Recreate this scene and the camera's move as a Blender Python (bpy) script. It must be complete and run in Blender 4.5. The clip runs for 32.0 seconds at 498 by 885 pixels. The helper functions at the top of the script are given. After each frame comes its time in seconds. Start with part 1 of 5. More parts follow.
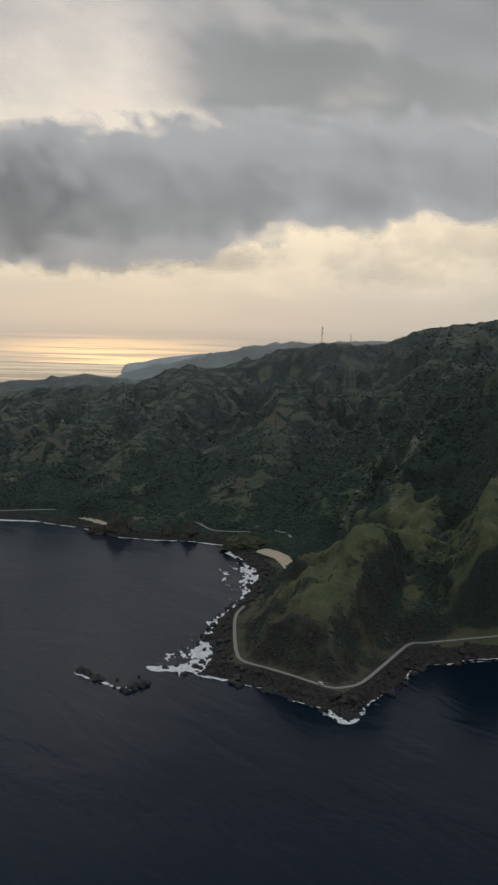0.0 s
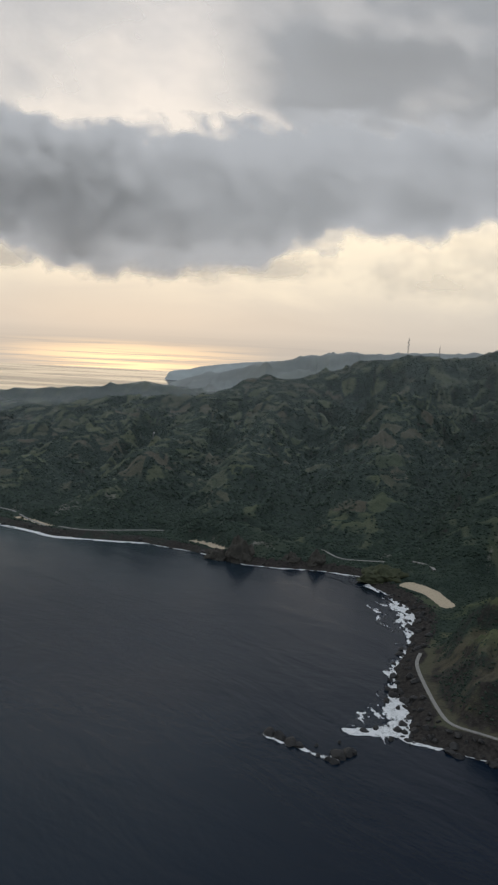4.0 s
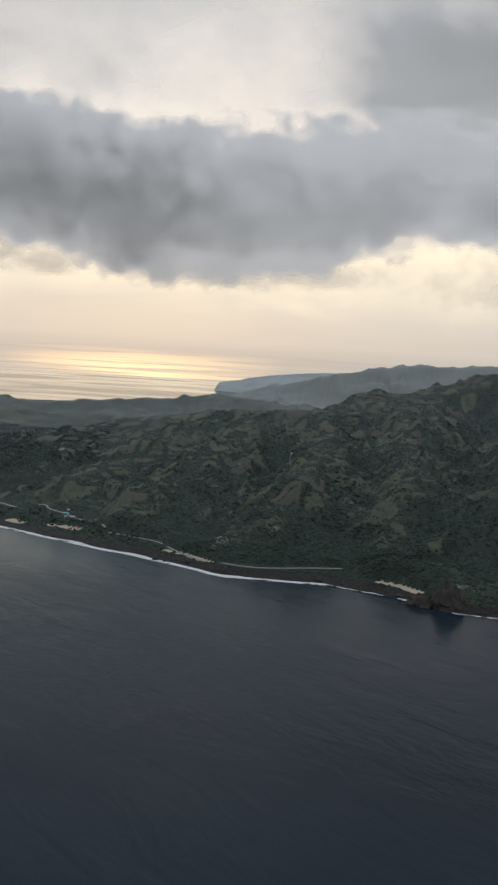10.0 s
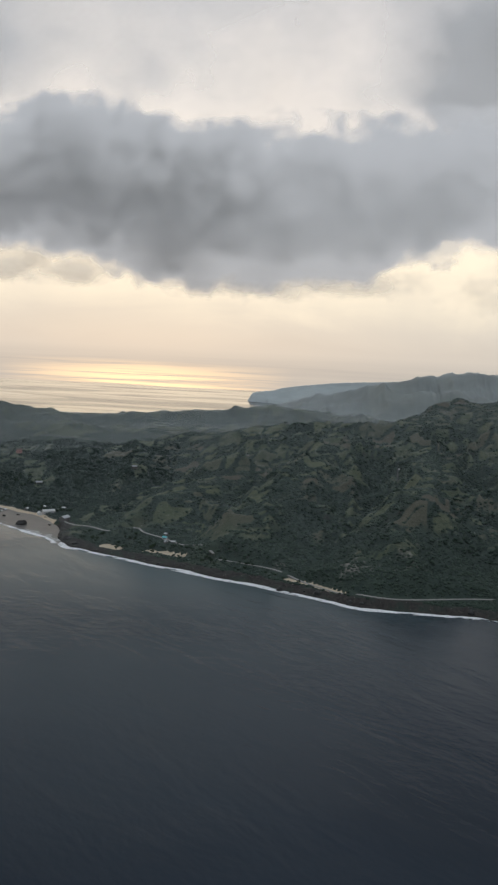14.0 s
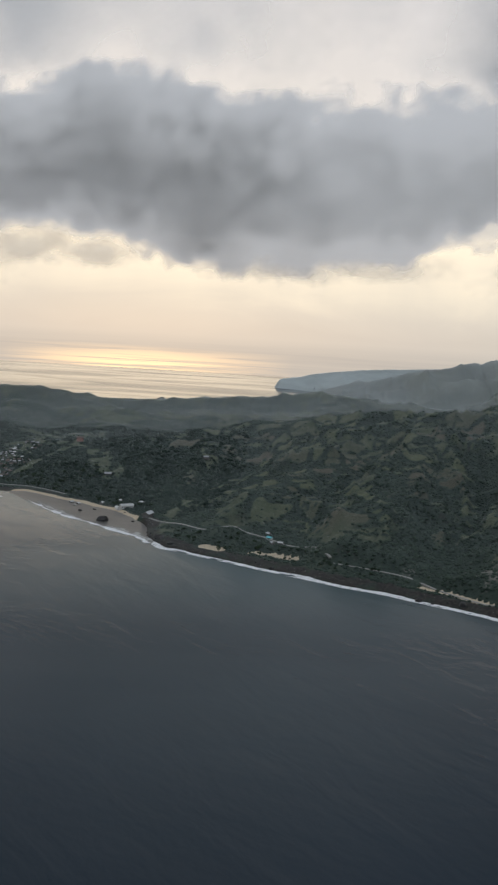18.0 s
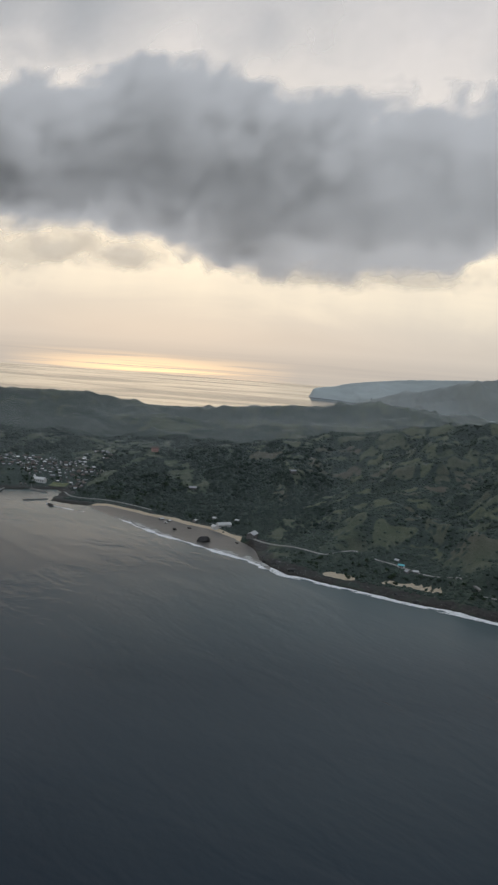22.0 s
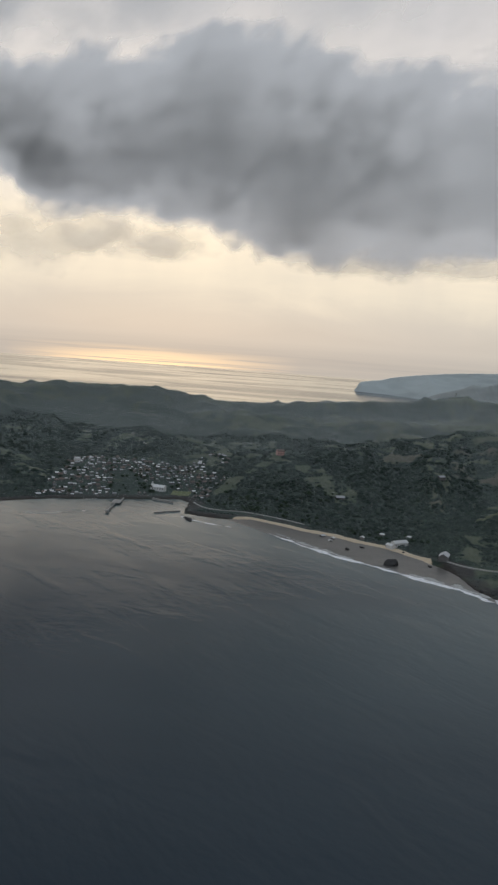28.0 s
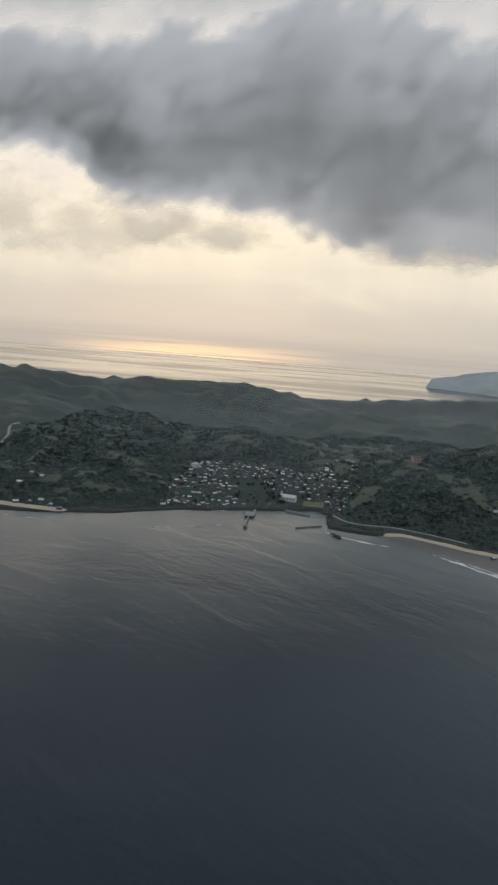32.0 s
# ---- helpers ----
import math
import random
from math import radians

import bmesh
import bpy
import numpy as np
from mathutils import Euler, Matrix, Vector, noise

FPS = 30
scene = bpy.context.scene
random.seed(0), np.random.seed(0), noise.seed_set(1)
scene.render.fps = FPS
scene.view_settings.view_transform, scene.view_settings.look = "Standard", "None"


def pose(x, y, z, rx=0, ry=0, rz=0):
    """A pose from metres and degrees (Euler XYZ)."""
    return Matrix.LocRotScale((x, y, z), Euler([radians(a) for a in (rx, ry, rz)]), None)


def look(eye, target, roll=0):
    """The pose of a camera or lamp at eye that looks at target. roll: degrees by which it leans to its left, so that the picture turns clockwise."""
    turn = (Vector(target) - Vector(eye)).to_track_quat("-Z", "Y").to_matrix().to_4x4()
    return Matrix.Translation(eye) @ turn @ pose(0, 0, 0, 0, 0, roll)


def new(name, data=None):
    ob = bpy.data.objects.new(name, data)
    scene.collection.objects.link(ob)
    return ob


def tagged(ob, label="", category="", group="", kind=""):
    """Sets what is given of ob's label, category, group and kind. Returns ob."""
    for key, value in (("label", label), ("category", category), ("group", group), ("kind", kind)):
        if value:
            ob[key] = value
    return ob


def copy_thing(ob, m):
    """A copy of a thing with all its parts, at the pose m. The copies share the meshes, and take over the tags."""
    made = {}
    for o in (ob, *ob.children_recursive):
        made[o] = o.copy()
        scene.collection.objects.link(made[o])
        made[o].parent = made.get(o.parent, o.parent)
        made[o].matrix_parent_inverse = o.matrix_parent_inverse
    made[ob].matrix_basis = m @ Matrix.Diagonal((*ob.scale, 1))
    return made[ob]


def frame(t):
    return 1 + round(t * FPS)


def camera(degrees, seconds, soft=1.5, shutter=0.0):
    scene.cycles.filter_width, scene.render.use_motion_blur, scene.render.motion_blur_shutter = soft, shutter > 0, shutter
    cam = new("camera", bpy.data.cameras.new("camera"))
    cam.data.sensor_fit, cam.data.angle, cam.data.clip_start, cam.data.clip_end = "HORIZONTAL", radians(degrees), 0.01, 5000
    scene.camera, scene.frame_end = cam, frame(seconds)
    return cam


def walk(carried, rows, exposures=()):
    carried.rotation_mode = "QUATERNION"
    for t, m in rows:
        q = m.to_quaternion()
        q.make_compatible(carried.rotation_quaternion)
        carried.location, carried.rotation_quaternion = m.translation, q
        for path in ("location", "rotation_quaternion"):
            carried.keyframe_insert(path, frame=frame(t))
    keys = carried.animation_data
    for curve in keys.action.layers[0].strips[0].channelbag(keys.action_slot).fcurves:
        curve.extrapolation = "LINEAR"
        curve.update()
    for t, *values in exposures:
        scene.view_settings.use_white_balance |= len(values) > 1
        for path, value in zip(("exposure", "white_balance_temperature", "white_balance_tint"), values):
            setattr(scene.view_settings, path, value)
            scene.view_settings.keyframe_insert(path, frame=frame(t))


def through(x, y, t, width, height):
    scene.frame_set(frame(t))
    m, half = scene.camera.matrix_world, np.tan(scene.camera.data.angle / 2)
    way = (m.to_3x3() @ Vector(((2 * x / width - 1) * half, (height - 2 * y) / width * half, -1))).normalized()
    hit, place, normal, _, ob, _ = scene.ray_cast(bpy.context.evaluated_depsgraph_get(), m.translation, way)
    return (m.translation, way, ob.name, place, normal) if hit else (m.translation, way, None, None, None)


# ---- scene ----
cam = camera(31.0, 32.0, soft=2.3)
PATH = [
    (0, (-10.312, 4.908, 260.902), (-10.3731, 6.8893, 260.6338), 1.75),
    (0.5, (-26.795, 15.529, 260.571), (-26.8660, 17.5055, 260.2732), 1.28),
    (1, (-43.442, 26.044, 260.202), (-43.5315, 28.0141, 259.8684), 1.04),
    (1.5, (-60.187, 36.452, 259.792), (-60.2848, 38.4202, 259.4528), 1.17),
    (2, (-76.990, 46.763, 259.342), (-77.0712, 48.7367, 259.0279), 2.07),
    (2.5, (-93.836, 57.003, 258.850), (-93.9103, 58.9805, 258.5625), 2.81),
    (3, (-110.712, 67.192, 258.315), (-110.7968, 69.1720, 258.0499), 3.29),
    (3.5, (-127.604, 77.349, 257.738), (-127.6978, 79.3314, 257.4863), 3.22),
    (5.5, (-195.152, 117.991, 254.978), (-195.2707, 119.9688, 254.7052), 1.67),
    (6, (-211.993, 128.219, 254.173), (-212.1246, 130.1934, 253.8855), 1.53),
    (6.5, (-228.803, 138.493, 253.323), (-228.9359, 140.4676, 253.0335), 1.63),
    (7, (-245.578, 148.822, 252.426), (-245.6979, 150.7982, 252.1444), 1.48),
    (7.5, (-262.313, 159.211, 251.482), (-262.4242, 161.1893, 251.2124), 1.35),
    (8, (-279.005, 169.665, 250.493), (-279.1101, 171.6452, 250.2347), 1.60),
    (8.5, (-295.650, 180.187, 249.457), (-295.7556, 182.1686, 249.2060), 1.65),
    (9, (-312.248, 190.781, 248.376), (-312.3599, 192.7620, 248.1276), 2.24),
    (9.5, (-328.797, 201.446, 247.250), (-328.9166, 203.4280, 247.0070), 2.76),
    (10, (-345.295, 212.185, 246.080), (-345.4171, 214.1677, 245.8492), 3.44),
    (10.5, (-361.743, 222.995, 244.866), (-361.8645, 224.9796, 244.6461), 4.12),
    (11, (-378.141, 233.877, 243.610), (-378.2630, 235.8614, 243.3923), 4.32),
    (11.5, (-394.490, 244.827, 242.312), (-394.6139, 246.8103, 242.0827), 4.03),
    (12, (-410.791, 255.844, 240.974), (-410.9146, 257.8256, 240.7336), 3.81),
    (12.5, (-427.046, 266.924, 239.596), (-427.1759, 268.9056, 239.3636), 3.49),
    (13, (-443.257, 278.062, 238.181), (-443.3907, 280.0460, 237.9654), 3.18),
    (13.5, (-459.427, 289.256, 236.729), (-459.5620, 291.2403, 236.5218), 3.11),
    (14, (-475.559, 300.500, 235.243), (-475.6982, 302.4837, 235.0340), 2.86),
    (14.5, (-491.645, 311.781, 233.725), (-491.7862, 313.7636, 233.5073), 2.51),
    (16.5, (-555.373, 357.013, 227.397), (-555.5143, 358.9940, 227.1578), 3.14),
    (17, (-571.167, 368.318, 225.762), (-571.3035, 370.2986, 225.5222), 3.11),
    (17.5, (-586.911, 379.609, 224.112), (-587.0438, 381.5901, 223.8760), 3.11),
    (18, (-602.609, 390.880, 222.449), (-602.7443, 392.8613, 222.2105), 3.41),
    (18.5, (-618.264, 402.127, 220.775), (-618.4007, 404.1073, 220.5306), 3.29),
    (19, (-633.879, 413.344, 219.094), (-634.0232, 415.3244, 218.8517), 3.33),
    (19.5, (-649.456, 424.527, 217.409), (-649.6136, 426.5076, 217.1757), 3.61),
    (20, (-664.997, 435.672, 215.722), (-665.1682, 437.6510, 215.4853), 3.66),
    (20.5, (-680.505, 446.776, 214.038), (-680.6839, 448.7520, 213.7882), 3.53),
    (21, (-695.980, 457.835, 212.359), (-696.1563, 459.8097, 212.0988), 3.38),
    (21.5, (-711.425, 468.847, 210.688), (-711.5871, 470.8246, 210.4397), 3.77),
    (22, (-726.838, 479.811, 209.030), (-726.9862, 481.7934, 208.8093), 4.28),
    (22.5, (-742.221, 490.727, 207.387), (-742.3562, 492.7126, 207.1874), 4.76),
    (23, (-757.573, 501.595, 205.763), (-757.6960, 503.5825, 205.5733), 4.82),
    (23.5, (-772.891, 512.417, 204.162), (-773.0092, 514.4054, 203.9807), 4.89),
    (24, (-788.175, 523.195, 202.589), (-788.2972, 525.1831, 202.4068), 4.86),
    (24.5, (-803.420, 533.933, 201.045), (-803.5494, 535.9195, 200.8520), 4.85),
    (25, (-818.624, 544.636, 199.537), (-818.7596, 546.6208, 199.3354), 4.82),
    (25.5, (-833.780, 555.309, 198.067), (-833.9197, 557.2935, 197.8601), 4.92),
    (26, (-848.884, 565.961, 196.640), (-849.0289, 567.9440, 196.4249), 5.08),
    (26.5, (-863.929, 576.600, 195.260), (-864.0809, 578.5815, 195.0360), 4.82),
    (28.5, (-923.338, 619.259, 190.296), (-923.4844, 621.2398, 190.0613), 3.77),
    (29, (-937.942, 630.022, 189.216), (-938.0867, 632.0038, 188.9926), 3.21),
    (29.5, (-952.421, 640.858, 188.209), (-952.5666, 642.8409, 187.9921), 3.00),
    (30, (-966.758, 651.789, 187.281), (-966.9116, 653.7712, 187.0625), 3.31),
    (30.5, (-980.937, 662.837, 186.435), (-981.1198, 664.8166, 186.2133), 4.10),
    (31, (-994.937, 674.028, 185.678), (-995.1519, 676.0038, 185.4560), 4.71),
    (31.5, (-1008.739, 685.387, 185.012), (-1008.9724, 687.3594, 184.7796), 4.68),
    (32, (-1022.321, 696.943, 184.444), (-1022.5603, 698.9123, 184.1892), 4.37),
]
walk(cam, [(t, look(eye, target, roll)) for t, eye, target, roll in PATH],
     exposures=[(0, -0.06, 7000, 11), (0.8, 0.1, 6980, 11), (2.5, 0.14, 6780, 11), (6, 0.15, 6780, 11), (13, 0.2, 6740, 11), (22, 0.13, 6700, 11), (24, 0.02, 6690, 11), (27, 0.06, 6680, 11), (32, 0.08, 6660, 10)])


# ---- world, sun ----
SUN_YAW, SUN_UP = radians(-11), radians(12)
world = bpy.data.worlds.new("dusk_sky")
scene.world = world
world.use_nodes = True
wt = world.node_tree


def node(tree, kind, **values):
    """A node; keys name its properties, or with an underscore and a number its inputs."""
    n = tree.nodes.new("ShaderNode" + kind)
    for k, v in values.items():
        if k[0] == "_":
            n.inputs[int(k[1:])].default_value = v
        elif k == "operation":
            n.operation = v
        elif k == "blend_type":
            n.blend_type = v
        elif k == "data_type":
            n.data_type = v
        elif k == "attribute_name":
            n.attribute_name = v
    return n


def ramp(tree, source, stops):
    n = tree.nodes.new("ShaderNodeValToRGB")
    e = n.color_ramp.elements
    while len(e) < len(stops):
        e.new(0.5)
    for k, (at, c) in zip(e, stops):
        k.position, k.color = at, (*c, 1) if isinstance(c, tuple) else (c, c, c, 1)
    tree.links.new(source, n.inputs[0])
    return n.outputs[0]


def calc(tree, op, a, b=0.0, c=None):
    n = tree.nodes.new("ShaderNodeMath")
    n.operation = op
    for i, v in enumerate((a, b) if c is None else (a, b, c)):
        if isinstance(v, (int, float)):
            n.inputs[i].default_value = v
        else:
            tree.links.new(v, n.inputs[i])
    return n.outputs[0]


def blend(tree, fac, a, b, how="MIX"):
    n = tree.nodes.new("ShaderNodeMix")
    n.data_type, n.blend_type = "RGBA", how
    for sock, v in ((n.inputs[0], fac), (n.inputs[6], a), (n.inputs[7], b)):
        if isinstance(v, (int, float)):
            sock.default_value = v
        elif isinstance(v, tuple):
            sock.default_value = (*v, 1)
        else:
            tree.links.new(v, sock)
    return n.outputs[2]


def grain(tree, where, scale, detail=4.0, rough=0.55, warp=0.0):
    n = tree.nodes.new("ShaderNodeTexNoise")
    n.inputs["Scale"].default_value, n.inputs["Detail"].default_value = scale, detail
    n.inputs["Roughness"].default_value, n.inputs["Distortion"].default_value = rough, warp
    tree.links.new(where, n.inputs["Vector"])
    return n.outputs[0]


def stretched(tree, where, x, y, z, turn=0.0):
    n = tree.nodes.new("ShaderNodeMapping")
    n.inputs["Rotation"].default_value = (0, 0, radians(turn))
    n.inputs["Scale"].default_value = (x, y, z)
    tree.links.new(where, n.inputs[0])
    return n.outputs[0]


def lanes(tree, where, along, across, turn):
    """Places drawn out into lanes that run at a turn from the x axis."""
    n = tree.nodes.new("ShaderNodeMapping")
    n.vector_type = "TEXTURE"
    n.inputs["Rotation"].default_value = (0, 0, radians(turn))
    n.inputs["Scale"].default_value = (1 / along, 1 / across, 1)
    tree.links.new(where, n.inputs[0])
    return n.outputs[0]


# overcast evening sky: a cream band over the western horizon under grey cloud, dimmer overhead and in the east
way = wt.nodes.new("ShaderNodeTexCoord").outputs["Generated"]
axes = wt.nodes.new("ShaderNodeSeparateXYZ")
wt.links.new(way, axes.inputs[0])
wisps = grain(wt, stretched(wt, way, 2.0, 2.0, 7.0), 2.6, 5.0, 0.6, 0.6)
shafts = grain(wt, stretched(wt, way, 9.0, 9.0, 2.5, 0.0), 1.7, 4.0, 0.55, 0.2)
up = calc(wt, "ADD", axes.outputs[2], calc(wt, "MULTIPLY", calc(wt, "SUBTRACT", wisps, 0.5), 0.06))
west = ramp(wt, up, [(0.0, (0.53, 0.505, 0.465)), (0.025, (0.58, 0.55, 0.50)), (0.055, (0.74, 0.685, 0.58)), (0.10, (0.93, 0.83, 0.66)), (0.17, (0.80, 0.755, 0.70)),
                     (0.36, (0.58, 0.58, 0.60)), (0.46, (0.38, 0.43, 0.49)), (0.75, (0.46, 0.53, 0.61))])
west = blend(wt, ramp(wt, shafts, [(0.34, 0.22), (0.66, 0.0)]), west, (0.50, 0.49, 0.47))
east = ramp(wt, up, [(0.0, (0.26, 0.29, 0.32)), (0.3, (0.31, 0.345, 0.39)), (0.75, (0.46, 0.53, 0.61))])
facing = calc(wt, "ADD", calc(wt, "MULTIPLY", axes.outputs[0], math.sin(SUN_YAW)), calc(wt, "MULTIPLY", axes.outputs[1], math.cos(SUN_YAW)))
cloudy = blend(wt, ramp(wt, calc(wt, "MULTIPLY_ADD", facing, 0.5, 0.5), [(0.3, 0.0), (0.9, 1.0)]), east, west)
# the open sea past the last water mesh: hazy grey, with the sun's glint painted in as long golden streaks below it
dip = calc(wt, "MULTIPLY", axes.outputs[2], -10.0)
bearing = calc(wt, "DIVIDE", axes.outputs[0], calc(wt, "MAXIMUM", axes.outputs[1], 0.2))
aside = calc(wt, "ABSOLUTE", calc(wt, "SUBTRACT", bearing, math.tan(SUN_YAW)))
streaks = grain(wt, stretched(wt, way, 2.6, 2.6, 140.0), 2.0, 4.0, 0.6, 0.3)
painted_glint = calc(wt, "MULTIPLY", ramp(wt, aside, [(0.02, 1.0), (0.17, 0.0)]), ramp(wt, dip, [(0.18, 0.0), (0.36, 1.0)]))
painted_glint = calc(wt, "MULTIPLY", painted_glint, ramp(wt, streaks, [(0.37, 0.10), (0.55, 1.0)]))
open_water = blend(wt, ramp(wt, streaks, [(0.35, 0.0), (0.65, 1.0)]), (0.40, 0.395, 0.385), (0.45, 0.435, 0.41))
open_water = blend(wt, painted_glint, open_water, (1.24, 0.88, 0.52))
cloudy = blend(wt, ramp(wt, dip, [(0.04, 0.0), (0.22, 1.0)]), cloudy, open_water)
sky = wt.nodes.new("ShaderNodeTexSky")
sky.sky_type, sky.sun_disc, sky.sun_elevation, sky.sun_rotation = "NISHITA", False, SUN_UP, SUN_YAW
clear = wt.nodes.new("ShaderNodeBackground")
clear.inputs[1].default_value = 0.0025
wt.links.new(sky.outputs[0], clear.inputs[0])
over = wt.nodes["Background"]
over.inputs[1].default_value = 1.0
wt.links.new(cloudy, over.inputs[0])
both = wt.nodes.new("ShaderNodeAddShader")
wt.links.new(clear.outputs[0], both.inputs[0])
wt.links.new(over.outputs[0], both.inputs[1])
wt.links.new(both.outputs[0], wt.nodes["World Output"].inputs[0])

sun = new("sun", bpy.data.lights.new("sun", "SUN"))
sun.data.energy, sun.data.angle, sun.data.color = 0.025, radians(24), (1.0, 0.74, 0.46)
sun.matrix_world = look((math.sin(SUN_YAW) * math.cos(SUN_UP), math.cos(SUN_YAW) * math.cos(SUN_UP), math.sin(SUN_UP)), (0, 0, 0))


# ---- materials ----
def material(name, rough=0.9):
    m = bpy.data.materials.new(name)
    m.use_nodes = True
    t = m.node_tree
    b = t.nodes["Principled BSDF"]
    b.inputs["Roughness"].default_value = rough
    return m, t, b


def place_of(t):
    return t.nodes.new("ShaderNodeNewGeometry").outputs["Position"]


def bumped(t, b, source, strength, distance):
    n = t.nodes.new("ShaderNodeBump")
    n.inputs["Strength"].default_value, n.inputs["Distance"].default_value = strength, distance
    t.links.new(source, n.inputs["Height"])
    t.links.new(n.outputs[0], b.inputs["Normal"])


def mottled(name, dark, light, scale, rough=0.85, bump=0.0, fine=8.0):
    """A surface that varies between two colours at two sizes."""
    m, t, b = material(name, rough)
    p = place_of(t)
    big, small = grain(t, p, scale, 4), grain(t, p, scale * fine, 3)
    v = ramp(t, calc(t, "MULTIPLY_ADD", small, 0.4, calc(t, "MULTIPLY", big, 0.6)), [(0.32, dark), (0.68, light)])
    t.links.new(v, b.inputs["Base Color"])
    if bump:
        bumped(t, b, small, 0.6, bump)
    return m


def flag(t, name):
    n = t.nodes.new("ShaderNodeAttribute")
    n.attribute_name = name
    return n.outputs["Fac"]


def land_material():
    """Pasture, scrub, bare rock and sand, laid out by the ground's own cover marks."""
    m, t, b = material("island_ground", 0.95)
    b.inputs["Specular IOR Level"].default_value = 0.15
    p = place_of(t)
    n1, n2, n3 = grain(t, p, 0.028, 4, 0.6), grain(t, p, 0.07, 5, 0.6), grain(t, p, 0.35, 4, 0.65)
    mix = calc(t, "ADD", calc(t, "MULTIPLY", n2, 0.6), calc(t, "MULTIPLY", n3, 0.4))
    grass = blend(t, ramp(t, mix, [(0.35, 0.0), (0.65, 1.0)]), (0.064, 0.078, 0.054), (0.122, 0.132, 0.088))
    # brighter, greener grass paints in the thinner haze over the near headland
    haze_free = blend(t, ramp(t, mix, [(0.35, 0.0), (0.65, 1.0)]), (0.080, 0.094, 0.050), (0.158, 0.166, 0.086))
    grass = blend(t, flag(t, "haze_free"), grass, haze_free)
    grass = blend(t, ramp(t, n1, [(0.4, 0.0), (0.62, 0.6)]), grass, (0.058, 0.080, 0.046))
    grass = blend(t, ramp(t, flag(t, "parcel"), [(0.45, 0.0), (1.0, 0.6)]), grass, (0.112, 0.124, 0.066))
    grass = blend(t, ramp(t, flag(t, "parcel"), [(0.0, 0.8), (0.4, 0.0)]), grass, (0.104, 0.090, 0.068))
    scrub = blend(t, ramp(t, mix, [(0.3, 0.0), (0.7, 1.0)]), (0.022, 0.036, 0.031), (0.056, 0.076, 0.058))
    wood = calc(t, "ADD", flag(t, "wood"), calc(t, "MULTIPLY", calc(t, "SUBTRACT", mix, 0.5), 0.8))
    c = blend(t, ramp(t, wood, [(0.36, 0.0), (0.64, 1.0)]), grass, scrub)
    stone = blend(t, ramp(t, n3, [(0.3, 0.0), (0.7, 1.0)]), (0.014, 0.013, 0.013), (0.070, 0.062, 0.055))
    c = blend(t, ramp(t, calc(t, "ADD", flag(t, "rock"), calc(t, "MULTIPLY", calc(t, "SUBTRACT", mix, 0.5), 1.3)), [(0.4, 0.0), (0.6, 1.0)]), c, stone)
    scar = blend(t, n3, (0.16, 0.145, 0.125), (0.30, 0.28, 0.25))
    c = blend(t, ramp(t, calc(t, "ADD", flag(t, "scar"), calc(t, "MULTIPLY", calc(t, "SUBTRACT", mix, 0.5), 1.6)), [(0.5, 0.0), (0.75, 0.8)]), c, scar)
    beach = blend(t, n3, (0.48, 0.385, 0.275), (0.66, 0.55, 0.41))
    c = blend(t, ramp(t, calc(t, "ADD", flag(t, "sand"), calc(t, "MULTIPLY", calc(t, "SUBTRACT", mix, 0.5), 0.5)), [(0.45, 0.0), (0.55, 1.0)]), c, beach)
    t.links.new(c, b.inputs["Base Color"])
    bumped(t, b, calc(t, "ADD", calc(t, "MULTIPLY", n2, 2.0), n3), 0.55, 3.0)
    return m


def sea_material():
    m, t, b = material("sea", 0.12)
    p = place_of(t)
    b.inputs["IOR"].default_value, b.inputs["Specular IOR Level"].default_value = 1.33, 0.22
    swell = grain(t, lanes(t, p, 0.65, 1.5, -50), 0.022, 3, 0.5, 0.5)
    chop = grain(t, lanes(t, p, 0.8, 1.2, -44), 0.13, 5, 0.6)
    gust = grain(t, stretched(t, p, 0.7, 1.0, 1), 0.005, 4, 0.6, 0.8)
    streak = grain(t, stretched(t, p, 0.3, 1.0, 1), 0.0035, 3, 0.5, 0.9)
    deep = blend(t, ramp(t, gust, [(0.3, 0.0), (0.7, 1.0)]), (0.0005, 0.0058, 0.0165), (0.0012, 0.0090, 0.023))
    # paler towards the western shore: shallow tint plus sky sheen painted into the colour
    shoal_sheen = calc(t, "MULTIPLY", flag(t, "shoal_sheen"), ramp(t, streak, [(0.3, 0.6), (0.7, 1.0)]))
    t.links.new(blend(t, shoal_sheen, deep, (0.108, 0.148, 0.152)), b.inputs["Base Color"])
    axes_ = t.nodes.new("ShaderNodeSeparateXYZ")
    t.links.new(p, axes_.inputs[0])
    open_sea = ramp(t, calc(t, "MULTIPLY", axes_.outputs[1], 0.0002), [(0.5, 0.0), (0.58, 1.0)])
    wind = calc(t, "MULTIPLY_ADD", ramp(t, gust, [(0.3, 0.0), (0.7, 1.0)]), 0.10, 0.15)
    t.links.new(calc(t, "ADD", calc(t, "MULTIPLY", wind, calc(t, "MULTIPLY_ADD", open_sea, -0.55, 1.0)), calc(t, "MULTIPLY", open_sea, ramp(t, streak, [(0.42, 0.0), (0.60, 0.12)]))), b.inputs["Roughness"])
    bumped(t, b, calc(t, "ADD", calc(t, "MULTIPLY", swell, 4.6), chop), 0.26, 0.8)
    calm = ramp(t, calc(t, "MULTIPLY", axes_.outputs[1], 0.0005), [(0.45, 0.0), (0.72, 0.09)])
    t.links.new(calc(t, "MAXIMUM", calc(t, "SUBTRACT", calc(t, "MULTIPLY_ADD", open_sea, -0.25, 0.28), calm), 0.02), b.inputs["Normal"].links[0].from_node.inputs["Strength"])
    return m


